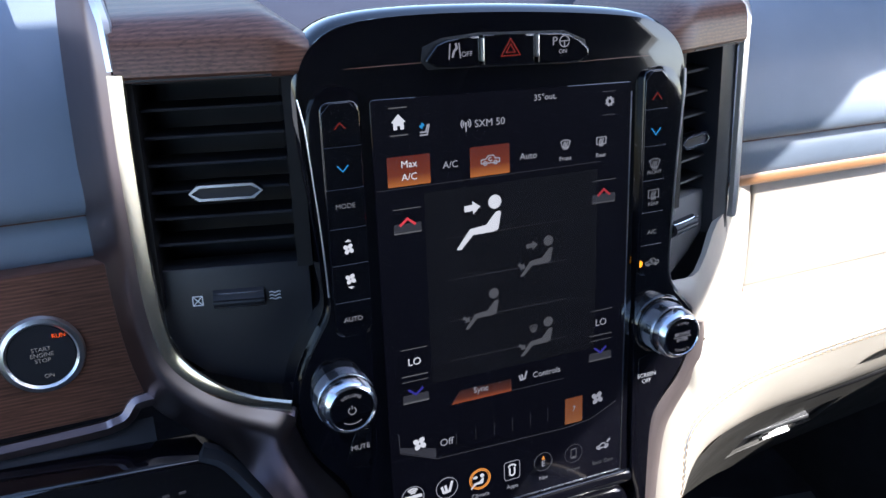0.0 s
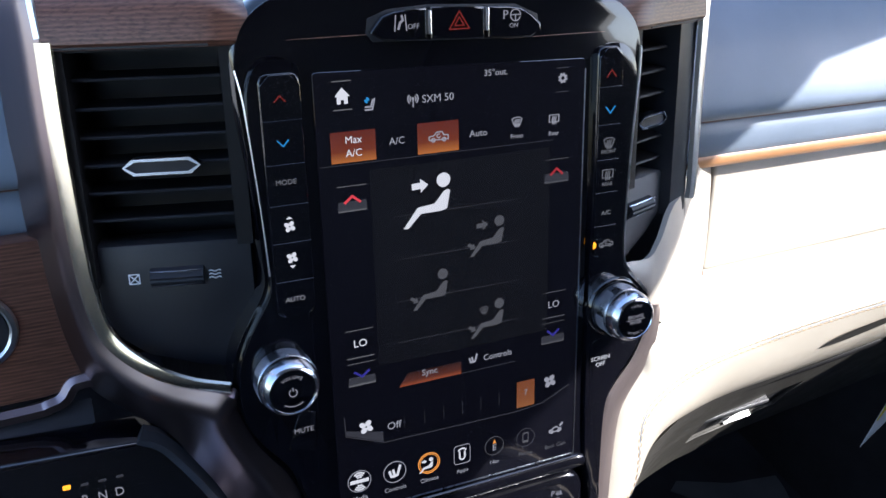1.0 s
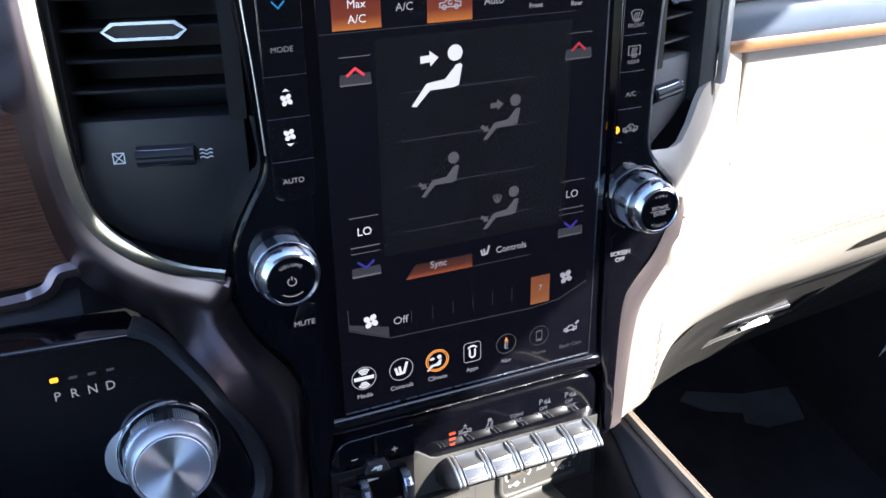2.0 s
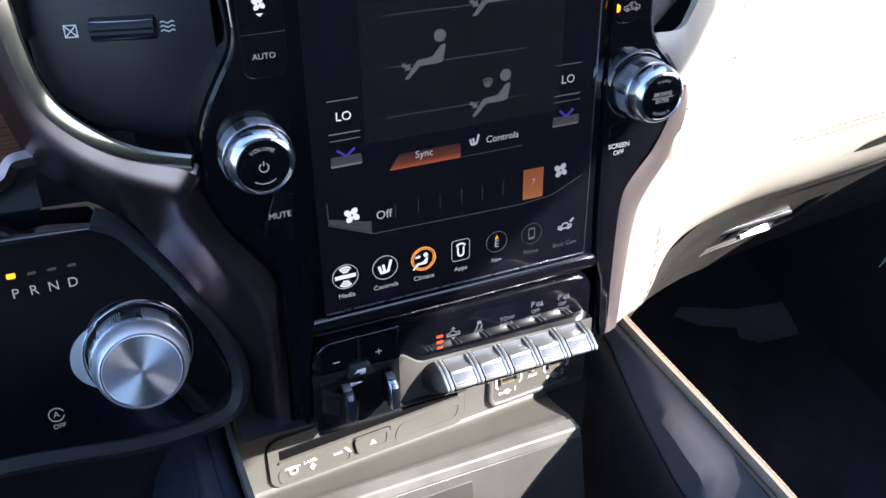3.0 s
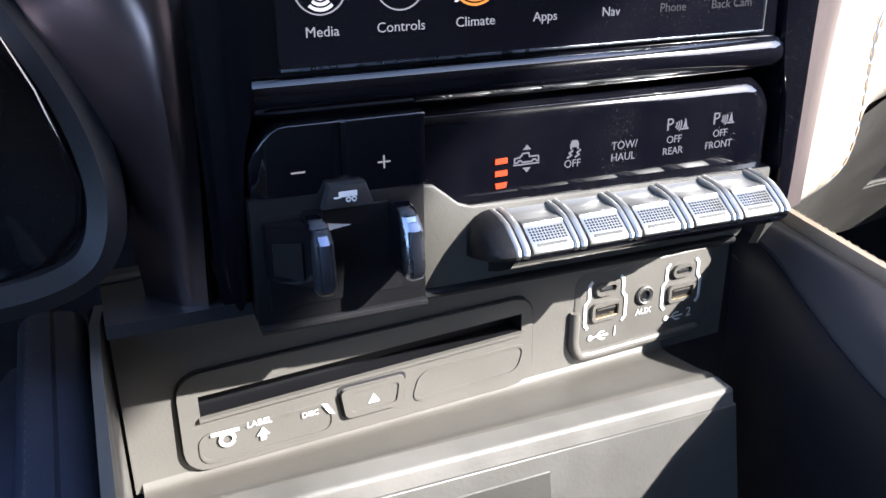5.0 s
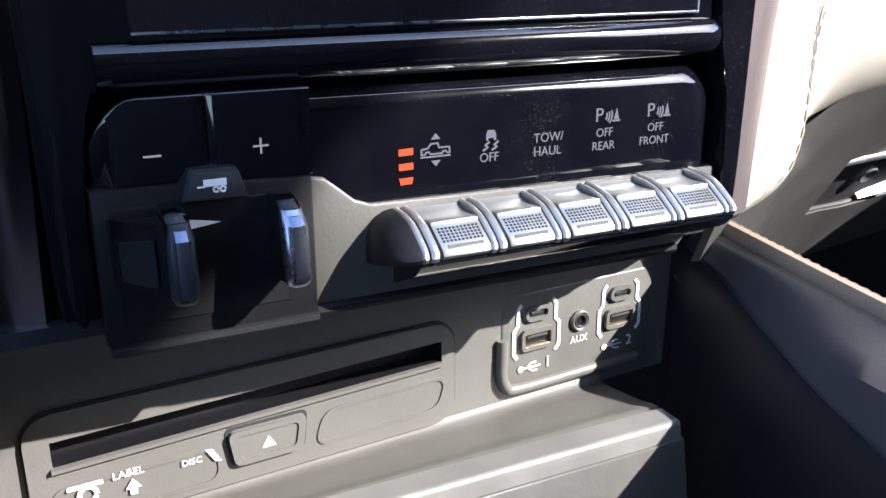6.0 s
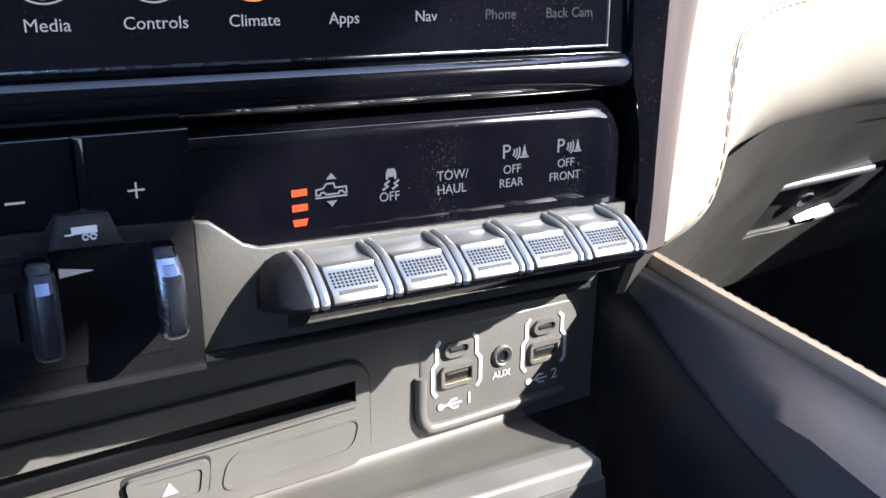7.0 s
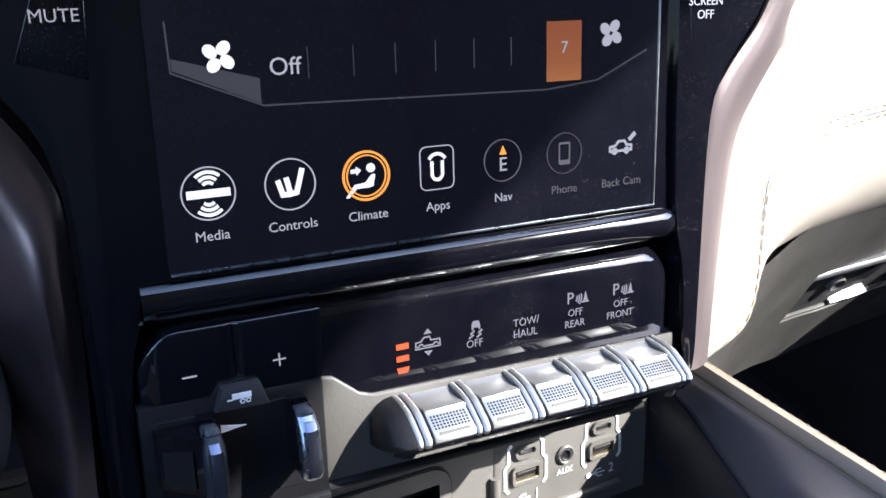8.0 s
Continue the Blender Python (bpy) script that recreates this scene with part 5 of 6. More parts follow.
sections = [panel_section(x) for x in (-0.0418, -0.0385, -0.0345, -0.0322, -0.0300, -0.0262, 0.0, 0.015, 0.03, 0.04, 0.05, 0.06, 0.067, 0.0775)]
sections += [panel_section(0.0775 + 0.0122 * math.sin(radians(a)), 0.0030 * (1 - math.cos(radians(a))) ** 2, 0.0105 * (1 - math.cos(radians(a)))) for a in (12, 24, 36, 48, 60, 72, 84, 90)]
part("black_panel", loft(sections, True, True), BLACK, keys)
LOWP = [(-0.0423, -0.0695), (-0.0423, -0.0356), (-0.0383, -0.0363), (-0.0348, -0.0392), (-0.0303, -0.0430), (-0.0262, -0.0445), (0.0872, -0.0467), (0.0872, -0.0570), (0.0760, -0.0705)]
# Added black filler over the plate's top, so the panel mirrors dark there.
foot = [(x, z + 0.0005) for x, z in LOWP[1:7]]
part("panel_filler", thick(loft([[(x, -0.0036, z) for x, z in foot], [(x, 0.006, z + 0.0002) for x, z in foot]]), -0.001), BLACK, keys, "added glossy black strip that darkens the panel's reflection")
part("grey_plate", plate(LOWP, -0.0048, 0.02, 0.0008, 2), ASH, keys, "grey-brown plastic plate")


def foot_roll(x0, x1, y, z):
    """The rounded foot along the bottom of a plate, a little proud of it."""
    prof = [(y + 0.0008, z + 0.0004), (y - 0.0004, z + 0.0002), (y - 0.0012, z - 0.0004), (y - 0.0014, z - 0.0014), (y - 0.0008, z - 0.0024), (y + 0.001, z - 0.0028), (y + 0.006, z - 0.0028), (y + 0.006, z + 0.0004)]
    return loft([[(x, a, b) for a, b in prof] for x in (x0, x1)], True, True)


part("plate_foot", foot_roll(-0.0421, 0.074, -0.0052, -0.0696), PIT, keys, "black foot strip")
KP = [(-0.0040, -0.0462), (-0.0100, -0.0465), (-0.0148, -0.0475), (-0.0176, -0.0489), (-0.0222, -0.0519), (-0.0237, -0.0533), (-0.0242, -0.0548), (-0.0234, -0.0560), (-0.0216, -0.0566), (-0.0040, -0.0600)]
# middle of a key: a dished top plate, a step, the dotted grip and a rounded foot
CP = [(-0.0044, -0.0468), (-0.0058, -0.0476), (-0.0086, -0.0481), (-0.0118, -0.0482), (-0.0146, -0.0479), (-0.0160, -0.0481), (-0.0164, -0.0487), (-0.0172, -0.0492), (-0.0221, -0.0523), (-0.0235, -0.0536), (-0.0239, -0.0548), (-0.0231, -0.0559), (-0.0214, -0.0565), (-0.0044, -0.0598)]


def key_slice(x0, x1, grow=0.0, taper=0.0, profile=KP):
    rows = []
    cy, cz = -0.013, -0.0555
    edge = min(0.0006, (x1 - x0) * 0.3)
    for x, g in ((x0, grow - taper), (x0 + edge, grow), (x1 - edge, grow), (x1, grow - taper)):
        rows.append([(x, cy + (y - cy) * (1 + g), cz + (z - cz) * (1 + g)) for y, z in profile])
    return loft(rows, True, True)


part("end_cap", loft([[(x, -0.008 + (y + 0.008) * g, -0.0590 + (z + 0.0590) * g) for y, z in KP] for x, g in ((-0.0288, 0.25), (-0.0284, 0.48), (-0.0272, 0.70), (-0.0254, 0.86), (-0.0230, 0.96), (-0.0205, 1.0))], True, True), PIT, keys, "black rounded end cap")
UNDER_KEYS = [(-0.0040, -0.0575), (-0.0205, -0.0556), (-0.0226, -0.0563), (-0.0228, -0.0572), (-0.0200, -0.0600), (-0.0120, -0.0640), (-0.0040, -0.0672)]
part("underside", loft([[(x, y, z) for y, z in UNDER_KEYS] for x in (-0.0205, 0.0798)], True, True), BLACK, keys, "glossy black curved underside")
part("key_bed", key_slice(-0.0204, 0.0796, -0.34), DEEP, keys)
pitch = 0.0191
part("rib", key_slice(-0.0203, -0.0185, 0.012, 0.05), KEYSILVER, keys, "silver end rib")
for k in range(6):
    xr = -0.0180 + k * pitch
    part("rib", key_slice(xr, xr + 0.0022, 0.028, 0.05), KEYSILVER, keys, "silver rib between the keys")
for k in range(5):
    a = -0.0180 + k * pitch + 0.0022
    b = a + pitch - 0.0027
    kb = part("toggle_key", key_slice(a + 0.0011, b - 0.0019, 0.0, 0.02, CP), KEYSILVER, keys, "silver toggle key with a dotted grip")
    part("key_frame", key_slice(b - 0.0017, b, 0.012, 0.04), KEYSILVER, kb)

    def on_grip(u, t, w):
        """u across the key, t down its dotted grip, w outwards."""
        (y0, z0), (y1, z1) = (-0.0172, -0.0492), (-0.0221, -0.0523)
        n = Vector((0, z1 - z0, -(y1 - y0))).normalized()
        return Vector((a + u, y0 + (y1 - y0) * t, z0 + (z1 - z0) * t)) + (n if n.y < 0 else -n) * w
    dots = bmesh.new()
    for i in range(11):
        for j in range(5):
            u, t = 0.0020 + i * 0.00108, 0.05 + j * 0.178
            q = [on_grip(u + du, t + dt, 0.00008) for du, dt in ((0, 0), (0.00066, 0), (0.00066, 0.115), (0, 0.115))]
            vs = [dots.verts.new(p) for p in q] + [dots.verts.new(p + Vector((0, 0.0004, -0.0004))) for p in q]
            dots.faces.new(vs[:4])
            for e in range(4):
                dots.faces.new((vs[e], vs[(e + 1) % 4], vs[4 + (e + 1) % 4], vs[4 + e]))
    part("grip_dots", dots, PIT, kb, kind="stuff", smooth=False)
    bar = [on_grip(u, t, w) for u, t, w in ((0.0028, 1.05, 0.00010), (0.0128, 1.05, 0.00010), (0.0128, 1.22, -0.00005), (0.0028, 1.22, -0.00005))]
    part("foot_bar", loft([bar, [p + Vector((0, 0.0004, -0.0004)) for p in bar]], True, True), LOWGREY, kb, smooth=False)
y = panel_front(0.0) - 0.0002
for z in (-0.0330, -0.0369, -0.0408):
    part("level_light", plate([(-0.0165, z + 0.0009), (-0.0124, z + 0.0010), (-0.0124 if z > -0.040 else -0.0129, z - 0.0008), (-0.0165 if z > -0.040 else -0.0161, z - 0.0009)], y - 0.0002, y), REDBAR, keys, "orange-red lit height bar")
hx, hz = -0.0058, -0.0332
TRUCK = [(-0.0042, -0.0010), (-0.0042, 0.0004), (-0.0024, 0.0006), (-0.0014, 0.0018), (0.0006, 0.0018), (0.0009, 0.0006), (0.0040, 0.0006), (0.0041, -0.0010), (0.0034, -0.0010), (0.0030, -0.0004), (0.0022, -0.0004), (0.0018, -0.0010), (-0.0016, -0.0010), (-0.0020, -0.0004), (-0.0028, -0.0004), (-0.0032, -0.0010), (-0.0042, -0.0010)]
part("height_mark", join(strokes([[(hx + u, hz + w) for u, w in TRUCK], [(hx - 0.0044, hz - 0.0017), (hx + 0.0042, hz - 0.0017)]], 0.00042, y), tri(hx, hz + 0.0029, 0.0028, 0.0016, y), tri(hx, hz - 0.0028, 0.0028, -0.0016, y)), LIT, keys)
tx = 0.0110
y = panel_front(tx) - 0.0002
part("traction_mark", join(plate([(tx - 0.0015, -0.0315), (tx + 0.0015, -0.0315), (tx + 0.0015, -0.0305), (tx + 0.0010, -0.0293), (tx - 0.0010, -0.0293), (tx - 0.0015, -0.0305)], y - 0.0002, y), strokes([[(tx - 0.0012, -0.0320), (tx - 0.0012, -0.0314)], [(tx + 0.0012, -0.0320), (tx + 0.0012, -0.0314)]], 0.0006, y), strokes([[(tx - 0.0024, -0.0348), (tx - 0.0010, -0.0340), (tx - 0.0018, -0.0334), (tx - 0.0006, -0.0326)], [(tx + 0.0004, -0.0348), (tx + 0.0018, -0.0340), (tx + 0.0010, -0.0334), (tx + 0.0022, -0.0326)]], 0.0005, y), words("OFF", tx - 0.0005, -0.0369, 0.0025, y, squeeze=0.95)), LIT, keys)
y = panel_front(0.032) - 0.0002
part("tow_lettering", join(words("TOW/", 0.0297, -0.0331, 0.0026, y, squeeze=0.95), words("HAUL", 0.0294, -0.0370, 0.0026, y, squeeze=0.95)), LIT, keys)
for x, w in ((0.0490, "REAR"), (0.0677, "FRONT")):
    y = panel_front(x - 0.004) - 0.0002

    def crowned(v, x=x):
        return Vector((v.x, v.y + panel_front(v.x) - panel_front(x - 0.004), v.z))
    waves = strokes([circle(x - 0.0012, -0.0284, r, 6, -38, 18) for r in (0.0018, 0.0027, 0.0036)], 0.0004, y, place=crowned)
    cone = join(tri(x + 0.0040, -0.0298, 0.0017, 0.0032, y), strokes([[(x + 0.0027, -0.0302), (x + 0.0052, -0.0302)]], 0.0005, y))
    for v in cone.verts:
        v.co = crowned(v.co)
    part("sensor_lettering", join(words("P", x - 0.0021, -0.0284, 0.0040, y, crowned), waves, cone, words("OFF", x, -0.0335, 0.0025, y, crowned, 0.95), words(w, x - 0.0002, -0.0374, 0.0025, y, crowned, 0.95)), LIT, keys)

# ---- trailer brake controller ----
brake = thing("trailer_brake_controller", "black trailer brake controller with two silver-edged sliders", "controller", (-0.068, 0.0, -0.07))
brake.matrix_basis = brake.matrix_basis @ Matrix.Translation((0, -0.003, 0.0006))  # it stands proud of the switch panel
def rolled_button(x0, x1, low, corner):
    """A flush gloss button with the panel's rolled top; corner rounds its outer end."""
    rows = []
    for k in range(13):
        t = k / 12
        x = x0 + (x1 - x0) * t
        drop = 0.0095 * max(0.0, 1 - t / 0.42) ** 2.2 * corner
        side = 0.0012 * max(0.0, 1 - t / 0.04) + 0.0004 * max(0.0, 1 - (1 - t) / 0.04)
        top, front = -0.0137 - drop, -0.0056 + side + 0.0016 * corner * max(0.0, 1 - t / 0.30) ** 2
        roll = [(front + 0.0007 * (1 - math.cos(radians(a))), top - 0.0007 * (1 - math.sin(radians(a)))) for a in spaced(0, 90, 10)]
        rows.append([(x, 0.012, low), (x, front + 0.0005, low), (x, front, low + 0.0005)] + [(x, y, z) for y, z in roll] + [(x, 0.012, top)])
    return loft(rows, True, True)


part("minus_button", rolled_button(-0.0918, -0.0669, -0.0333, 1.0), BLACK, brake)
part("plus_button", rolled_button(-0.0666, -0.0422, -0.0347, 0.0), BLACK, brake)
part("minus_mark", strokes([[(-0.0808, -0.0266), (-0.0772, -0.0266)]], 0.00045, -0.0057), LIT, brake)
part("plus_mark", strokes([[(-0.0563, -0.0265), (-0.0529, -0.0265)], [(-0.0546, -0.0282), (-0.0546, -0.0248)]], 0.00042, -0.0057), LIT, brake)
BASE = [(-0.0932, -0.0700), (-0.0428, -0.0702), (-0.0428, -0.0348), (-0.0598, -0.0340), (-0.0618, -0.0300), (-0.0718, -0.0298), (-0.0744, -0.0332), (-0.0932, -0.0330)]
# Grey plastic in shade; the near-black colour stands for that shade.
part("base_plate", plate(BASE, -0.0062, 0.02, 0.001, 2), PIT, brake, "plastic base plate with its shade put into the colour")
HUMP = [(-0.0738, -0.0372), (-0.0588, -0.0374), (-0.0610, -0.0306), (-0.0716, -0.0304)]
part("base_foot", foot_roll(-0.0925, -0.0430, -0.0062, -0.0702), PIT, brake, "black foot strip")
part("hump", plate(HUMP, -0.0095, 0.0, 0.0012, 2), DEEP, brake)
part("trailer_mark", join(plate([(-0.0692, -0.0322), (-0.0640, -0.0322), (-0.0640, -0.0338), (-0.0692, -0.0338)], -0.0099, -0.0096), strokes([[(-0.0705, -0.0338), (-0.0690, -0.0338)], circle(-0.0665, -0.0346, 0.0006, 8), circle(-0.0649, -0.0346, 0.0006, 8)], 0.0004, -0.0097)), PRINT, brake)
part("slot", plate([(-0.0895, -0.0655), (-0.0500, -0.0655), (-0.0500, -0.0378), (-0.0895, -0.0375)], -0.0066, 0.0, 0.0004), PIT, brake)
part("wedge_mark", plate([(-0.0725, -0.0418), (-0.0725, -0.0440), (-0.0655, -0.0431)], -0.0070, -0.0066), PRINT, brake)
for x, wedge in ((-0.0768, True), (-0.0515, False)):
    prof = [(-0.0030, -0.0065), (-0.0030, -0.0195), (-0.0026, -0.0211), (-0.0016, -0.0220), (0.0016, -0.0220), (0.0026, -0.0211), (0.0030, -0.0195), (0.0030, -0.0065)]
    rows = [[(x + u * g, -0.0065 + (w + 0.0065) * h, z) for u, w in prof] for z, g, h in ((-0.0572, 0.8, 0.55), (-0.0564, 1.0, 0.9), (-0.0538, 1.0, 1.0), (-0.0424, 1.0, 0.90), (-0.0382, 0.9, 0.55), (-0.0372, 0.75, 0.3))]
    sl = part("slider", loft(rows, True, True), BLACK, brake)
    part("slider_front", loft([[(x + u * g, -0.0065 - 0.0157 * h - w, z) for u, w in ((-0.0031, -0.0030), (-0.0029, -0.0012), (-0.0021, 0.0001), (-0.0012, 0.0004), (0.0012, 0.0004), (0.0021, 0.0001), (0.0029, -0.0012), (0.0031, -0.0030))] for z, g, h in ((-0.0574, 0.45, 0.84), (-0.0571, 0.75, 0.89), (-0.0563, 0.95, 0.95), (-0.0553, 1.0, 0.98), (-0.0538, 1.0, 1.0), (-0.0424, 1.0, 0.90), (-0.0394, 0.9, 0.68))], True, True), DARK if wedge else GUNMETAL, sl, "black satin front" if wedge else "grey satin front")
    part("slider_edge", loft([[(x + u, -0.0065 - 0.0157 * h - w, z) for u, w in ((-0.0014, -0.001), (-0.0013, 0.0007), (0.0, 0.0010), (0.0013, 0.0007), (0.0014, -0.001))] for z, h in ((-0.0554, 0.96), (-0.0538, 1.0), (-0.0424, 0.90), (-0.0405, 0.765))], True, True), INLAY, sl, "dark chrome slider inlay")
    if wedge:
        part("slider_wing", loft([[(x - 0.0030, -0.0185, z), (x - 0.0030, -0.0065, z), (x - 0.0135, -0.0065, z), (x - 0.0125, -0.0095, z)] for z in (-0.0552, -0.0545, -0.0410, -0.0390)], True, True), BLACK, sl)
        # A flat near-black plate paints the shade of the hollow.
        part("wing_hollow", plate([(x - 0.0118, -0.0530), (x - 0.0052, -0.0535), (x - 0.0052, -0.0425), (x - 0.0118, -0.0440)], 0.0, 0.0004, place=lambda v: Vector((v.x, -0.0188 + (x - 0.0030 - v.x) * 0.945 - 0.0004 + v.y, v.z))), PIT, sl, "flat black plate for the shade of a hollow")

# ---- disc slot ----
disc = thing("disc_player", "grey-brown disc player plate with a dark slot and eject button", "disc player", (-0.048, 0.04, -0.141))


def rough_rect(x0, x1, z0, z1, r):
    return rrect((x0 + x1) / 2, (z0 + z1) / 2, x1 - x0, z1 - z0, r)


part("gap", ring(rough_rect(-0.1172, 0.0222, -0.1425, -0.1030, 0.009), rough_rect(-0.1150, 0.0200, -0.1404, -0.1052, 0.0075), 0.0408, 0.0440), DEEP, disc)
PLATE_RIM = rough_rect(-0.1164, 0.0214, -0.1418, -0.1038, 0.0085)


def slot_edge(p):
    """The point of the slot's outline that faces the plate's rim at p."""
    x, z = p
    u = min(0.0163, max(-0.1095, x))
    return (u, -0.1125 + 0.0159 * (u + 0.1095) if z > -0.116 else -0.1207 + 0.0198 * (u + 0.1095))


part("plate", ring(PLATE_RIM, [slot_edge(p) for p in PLATE_RIM], 0.0396, 0.0500), TAUPE, disc)
SLOT = [(-0.1093, -0.1205), (0.0161, -0.1180), (0.0161, -0.1107), (-0.1093, -0.1127)]
part("slot", join(loft([[(x, y, z) for x, z in SLOT] for y in (0.0401, 0.0480)], True), plate(SLOT, 0.0478, 0.0482)), PIT, disc, "dark disc slot")
part("slot_lip", sweep([(-0.110, 0.0388, -0.1212), (0.0168, 0.0388, -0.1186)], [(-0.0008, -0.0006), (0.0008, -0.0006), (0.0008, 0.0006), (-0.0008, 0.0006)]), TAUPE, disc)

EJ = [(-0.0585, -0.1352), (-0.0362, -0.1352), (-0.0345, -0.1232), (-0.0602, -0.1232)]
part("eject_gap", plate([(x + (-0.0011 if x < -0.047 else 0.0009), z + (-0.0008 if z < -0.13 else 0.0010)) for x, z in soft_corners(EJ, 0.0028)], 0.0393, 0.0405), DEEP, disc)
ej = part("eject_button", plate(soft_corners(EJ, 0.0026), 0.0380, 0.0405, 0.0012, 3), TAUPE, disc)
part("eject_rim", ring(soft_corners(EJ, 0.0026), [(-0.0474 + (x + 0.0474) * 0.80, -0.1292 + (z + 0.1292) * 0.68) for x, z in soft_corners(EJ, 0.0026)], 0.0374, 0.0384), TAUPE, ej, "raised rim of the button")
part("eject_mark", tri(-0.0474, -0.1312, 0.0046, 0.0038, 0.0380), PRINT, ej)
part("finger_recess", ring(rrect(-0.0065, -0.1303, 0.0470, 0.0125, 0.0045), rrect(-0.0065, -0.1303, 0.0450, 0.0105, 0.0038), 0.0391, 0.0400, place=lambda v: Vector((v.x + (v.z + 0.13) * 0.3, v.y, v.z + (v.x + 0.0065) * 0.02))), TAUPE, disc)
part("label_recess", ring(rrect(-0.0870, -0.1333, 0.0485, 0.0122, 0.0045), rrect(-0.0870, -0.1333, 0.0465, 0.0102, 0.0038), 0.0391, 0.0400), TAUPE, disc)
part("label_lettering", join(words("LABEL", -0.0900, -0.1278, 0.0023, 0.0389), tri(-0.0890, -0.1331, 0.0046, 0.0032, 0.0389), plate([(-0.0900, -0.1351), (-0.0880, -0.1351), (-0.0880, -0.1331), (-0.0900, -0.1331)], 0.0387, 0.0389)), PRINT, disc)
part("disc_lettering", join(words("DISC", -0.0715, -0.1298, 0.0020, 0.0389), plate([(-0.0672, -0.1271), (-0.0650, -0.1276), (-0.0625, -0.1321), (-0.0645, -0.1316)], 0.0387, 0.0389)), PRINT, disc)
part("disc_mark", join(strokes([circle(-0.1015, -0.1311, 0.0024, 12), [(-0.1065, -0.1281), (-0.0975, -0.1281)]], 0.0013, 0.0389)), PRINT, disc)
for o in disc.children_recursive:
    for v in o.data.vertices:
        v.co.y += 0.072 * (v.co.x + 0.035) - 0.0010

# ---- sockets ----
usb = thing("usb_panel", "grey-brown socket panel with two USB pairs and an AUX jack", "sockets", (0.077, 0.045, -0.137))


def up(v):
    """The lower face turns away a little towards the passenger."""
    return Vector((v[0], v[1] + 0.0095 + 0.072 * (v[0] - 0.077) - 0.0026, v[2]))


ZU = -0.1188
part("panel", plate(rrect(0.0775, ZU, 0.0720, 0.0375, 0.006), 0.0412, 0.0445, 0.0014, 3, place=up), TAUPE, usb)

part("lower_rim", sweep(spline([up((x, 0.0408, z)) for x, z in ((0.0420, -0.1165), (0.0420, -0.123), (0.0420, -0.1310), (0.0440, -0.1357), (0.0487, -0.1377), (0.0775, -0.1377), (0.1065, -0.1377))], 5), circle(0, 0, 0.0022, 12), up=(0, -1, 0)), TAUPE, usb)


def socket(x, n):
    zc, zs = ZU + 0.0102, ZU
    p = part("usb_port", ring(rrect(x, zs, 0.0142, 0.0082, 0.0018), rrect(x, zs, 0.0118, 0.0050, 0.0006), 0.0396, 0.0440, place=up), TAUPE, usb)
    part("cavity", plate(rrect(x, zs, 0.0118, 0.0050, 0.0006), 0.0409, 0.0413, place=up), PIT, p)
    part("shell", ring(rrect(x, zs, 0.0118, 0.0050, 0.0006), rrect(x, zs, 0.0111, 0.0043, 0.0004), 0.0399, 0.0412, place=up), BRASS, p)
    part("tongue", box((x - 0.0046, 0.0401, zs + 0.0006), (x + 0.0046, 0.0410, zs + 0.0015), 0.0002, place=up), LOWGREY, p)
    c = part("usb_c_port", ring(rrect(x, zc, 0.0112, 0.0058, 0.0028), rrect(x, zc, 0.0084, 0.0029, 0.0014), 0.0396, 0.0440, place=up), TAUPE, usb)
    part("c_cavity", plate(rrect(x, zc, 0.0084, 0.0029, 0.0014), 0.0408, 0.0413, place=up), PIT, c)
    part("c_tongue", box((x - 0.0027, 0.0401, zc - 0.0003), (x + 0.0027, 0.0430, zc + 0.0003), place=up), SATIN, c)
    for sd in (-1, 1):
        part("bracket", strokes([[(x + sd * 0.0072, zs + 0.0140), (x + sd * 0.0085, zs + 0.0125), (x + sd * 0.0085, zs + 0.0064), (x + sd * 0.0102, zs + 0.0043), (x + sd * 0.0102, zs - 0.0047), (x + sd * 0.0088, zs - 0.0065)]], 0.0013, 0.0411, 0.0004, place=up), PRINT, usb)
    part("number", words(n, x + 0.0054, ZU - 0.0110, 0.0043, 0.0408, place=up), PRINT, usb)
    zf = ZU - 0.0114
    part("fork_mark", join(strokes([[(x - 0.0070, zf), (x + 0.0018, zf)], [(x - 0.0043, zf), (x - 0.0023, zf + 0.0017), (x - 0.0002, zf + 0.0017)], [(x - 0.0037, zf), (x - 0.0016, zf - 0.0017), (x + 0.0004, zf - 0.0017)]], 0.0006, 0.0409, place=up), plate(circle(x - 0.0070, zf, 0.0012, 10), 0.0406, 0.0409, place=up)), PRINT, usb)


socket(0.0572, "1")
socket(0.0968, "2")
ac = up((0.0770, 0.0412, ZU + 0.0028))
aux = part("aux_jack", lathe([(0.0042, 0.0), (0.0042, 0.0012), (0.0036, 0.0018), (0.0029, 0.0014), (0.0022, 0.0006), (0.0022, -0.002)], ac, n=28), TAUPE, usb)
part("aux_hole", plate(circle(0.0770, ZU + 0.0028, 0.0022, 16), 0.0404, 0.042, place=up), PIT, aux)
part("aux_contact", lathe([(0.0027, 0.0012), (0.0027, 0.0017), (0.0022, 0.0017), (0.0022, 0.0012)], ac, n=24, caps=False), SATIN, aux)
part("aux_lettering", words("AUX", 0.0770, ZU - 0.0050, 0.0027, 0.0408, place=up), PRINT, usb)

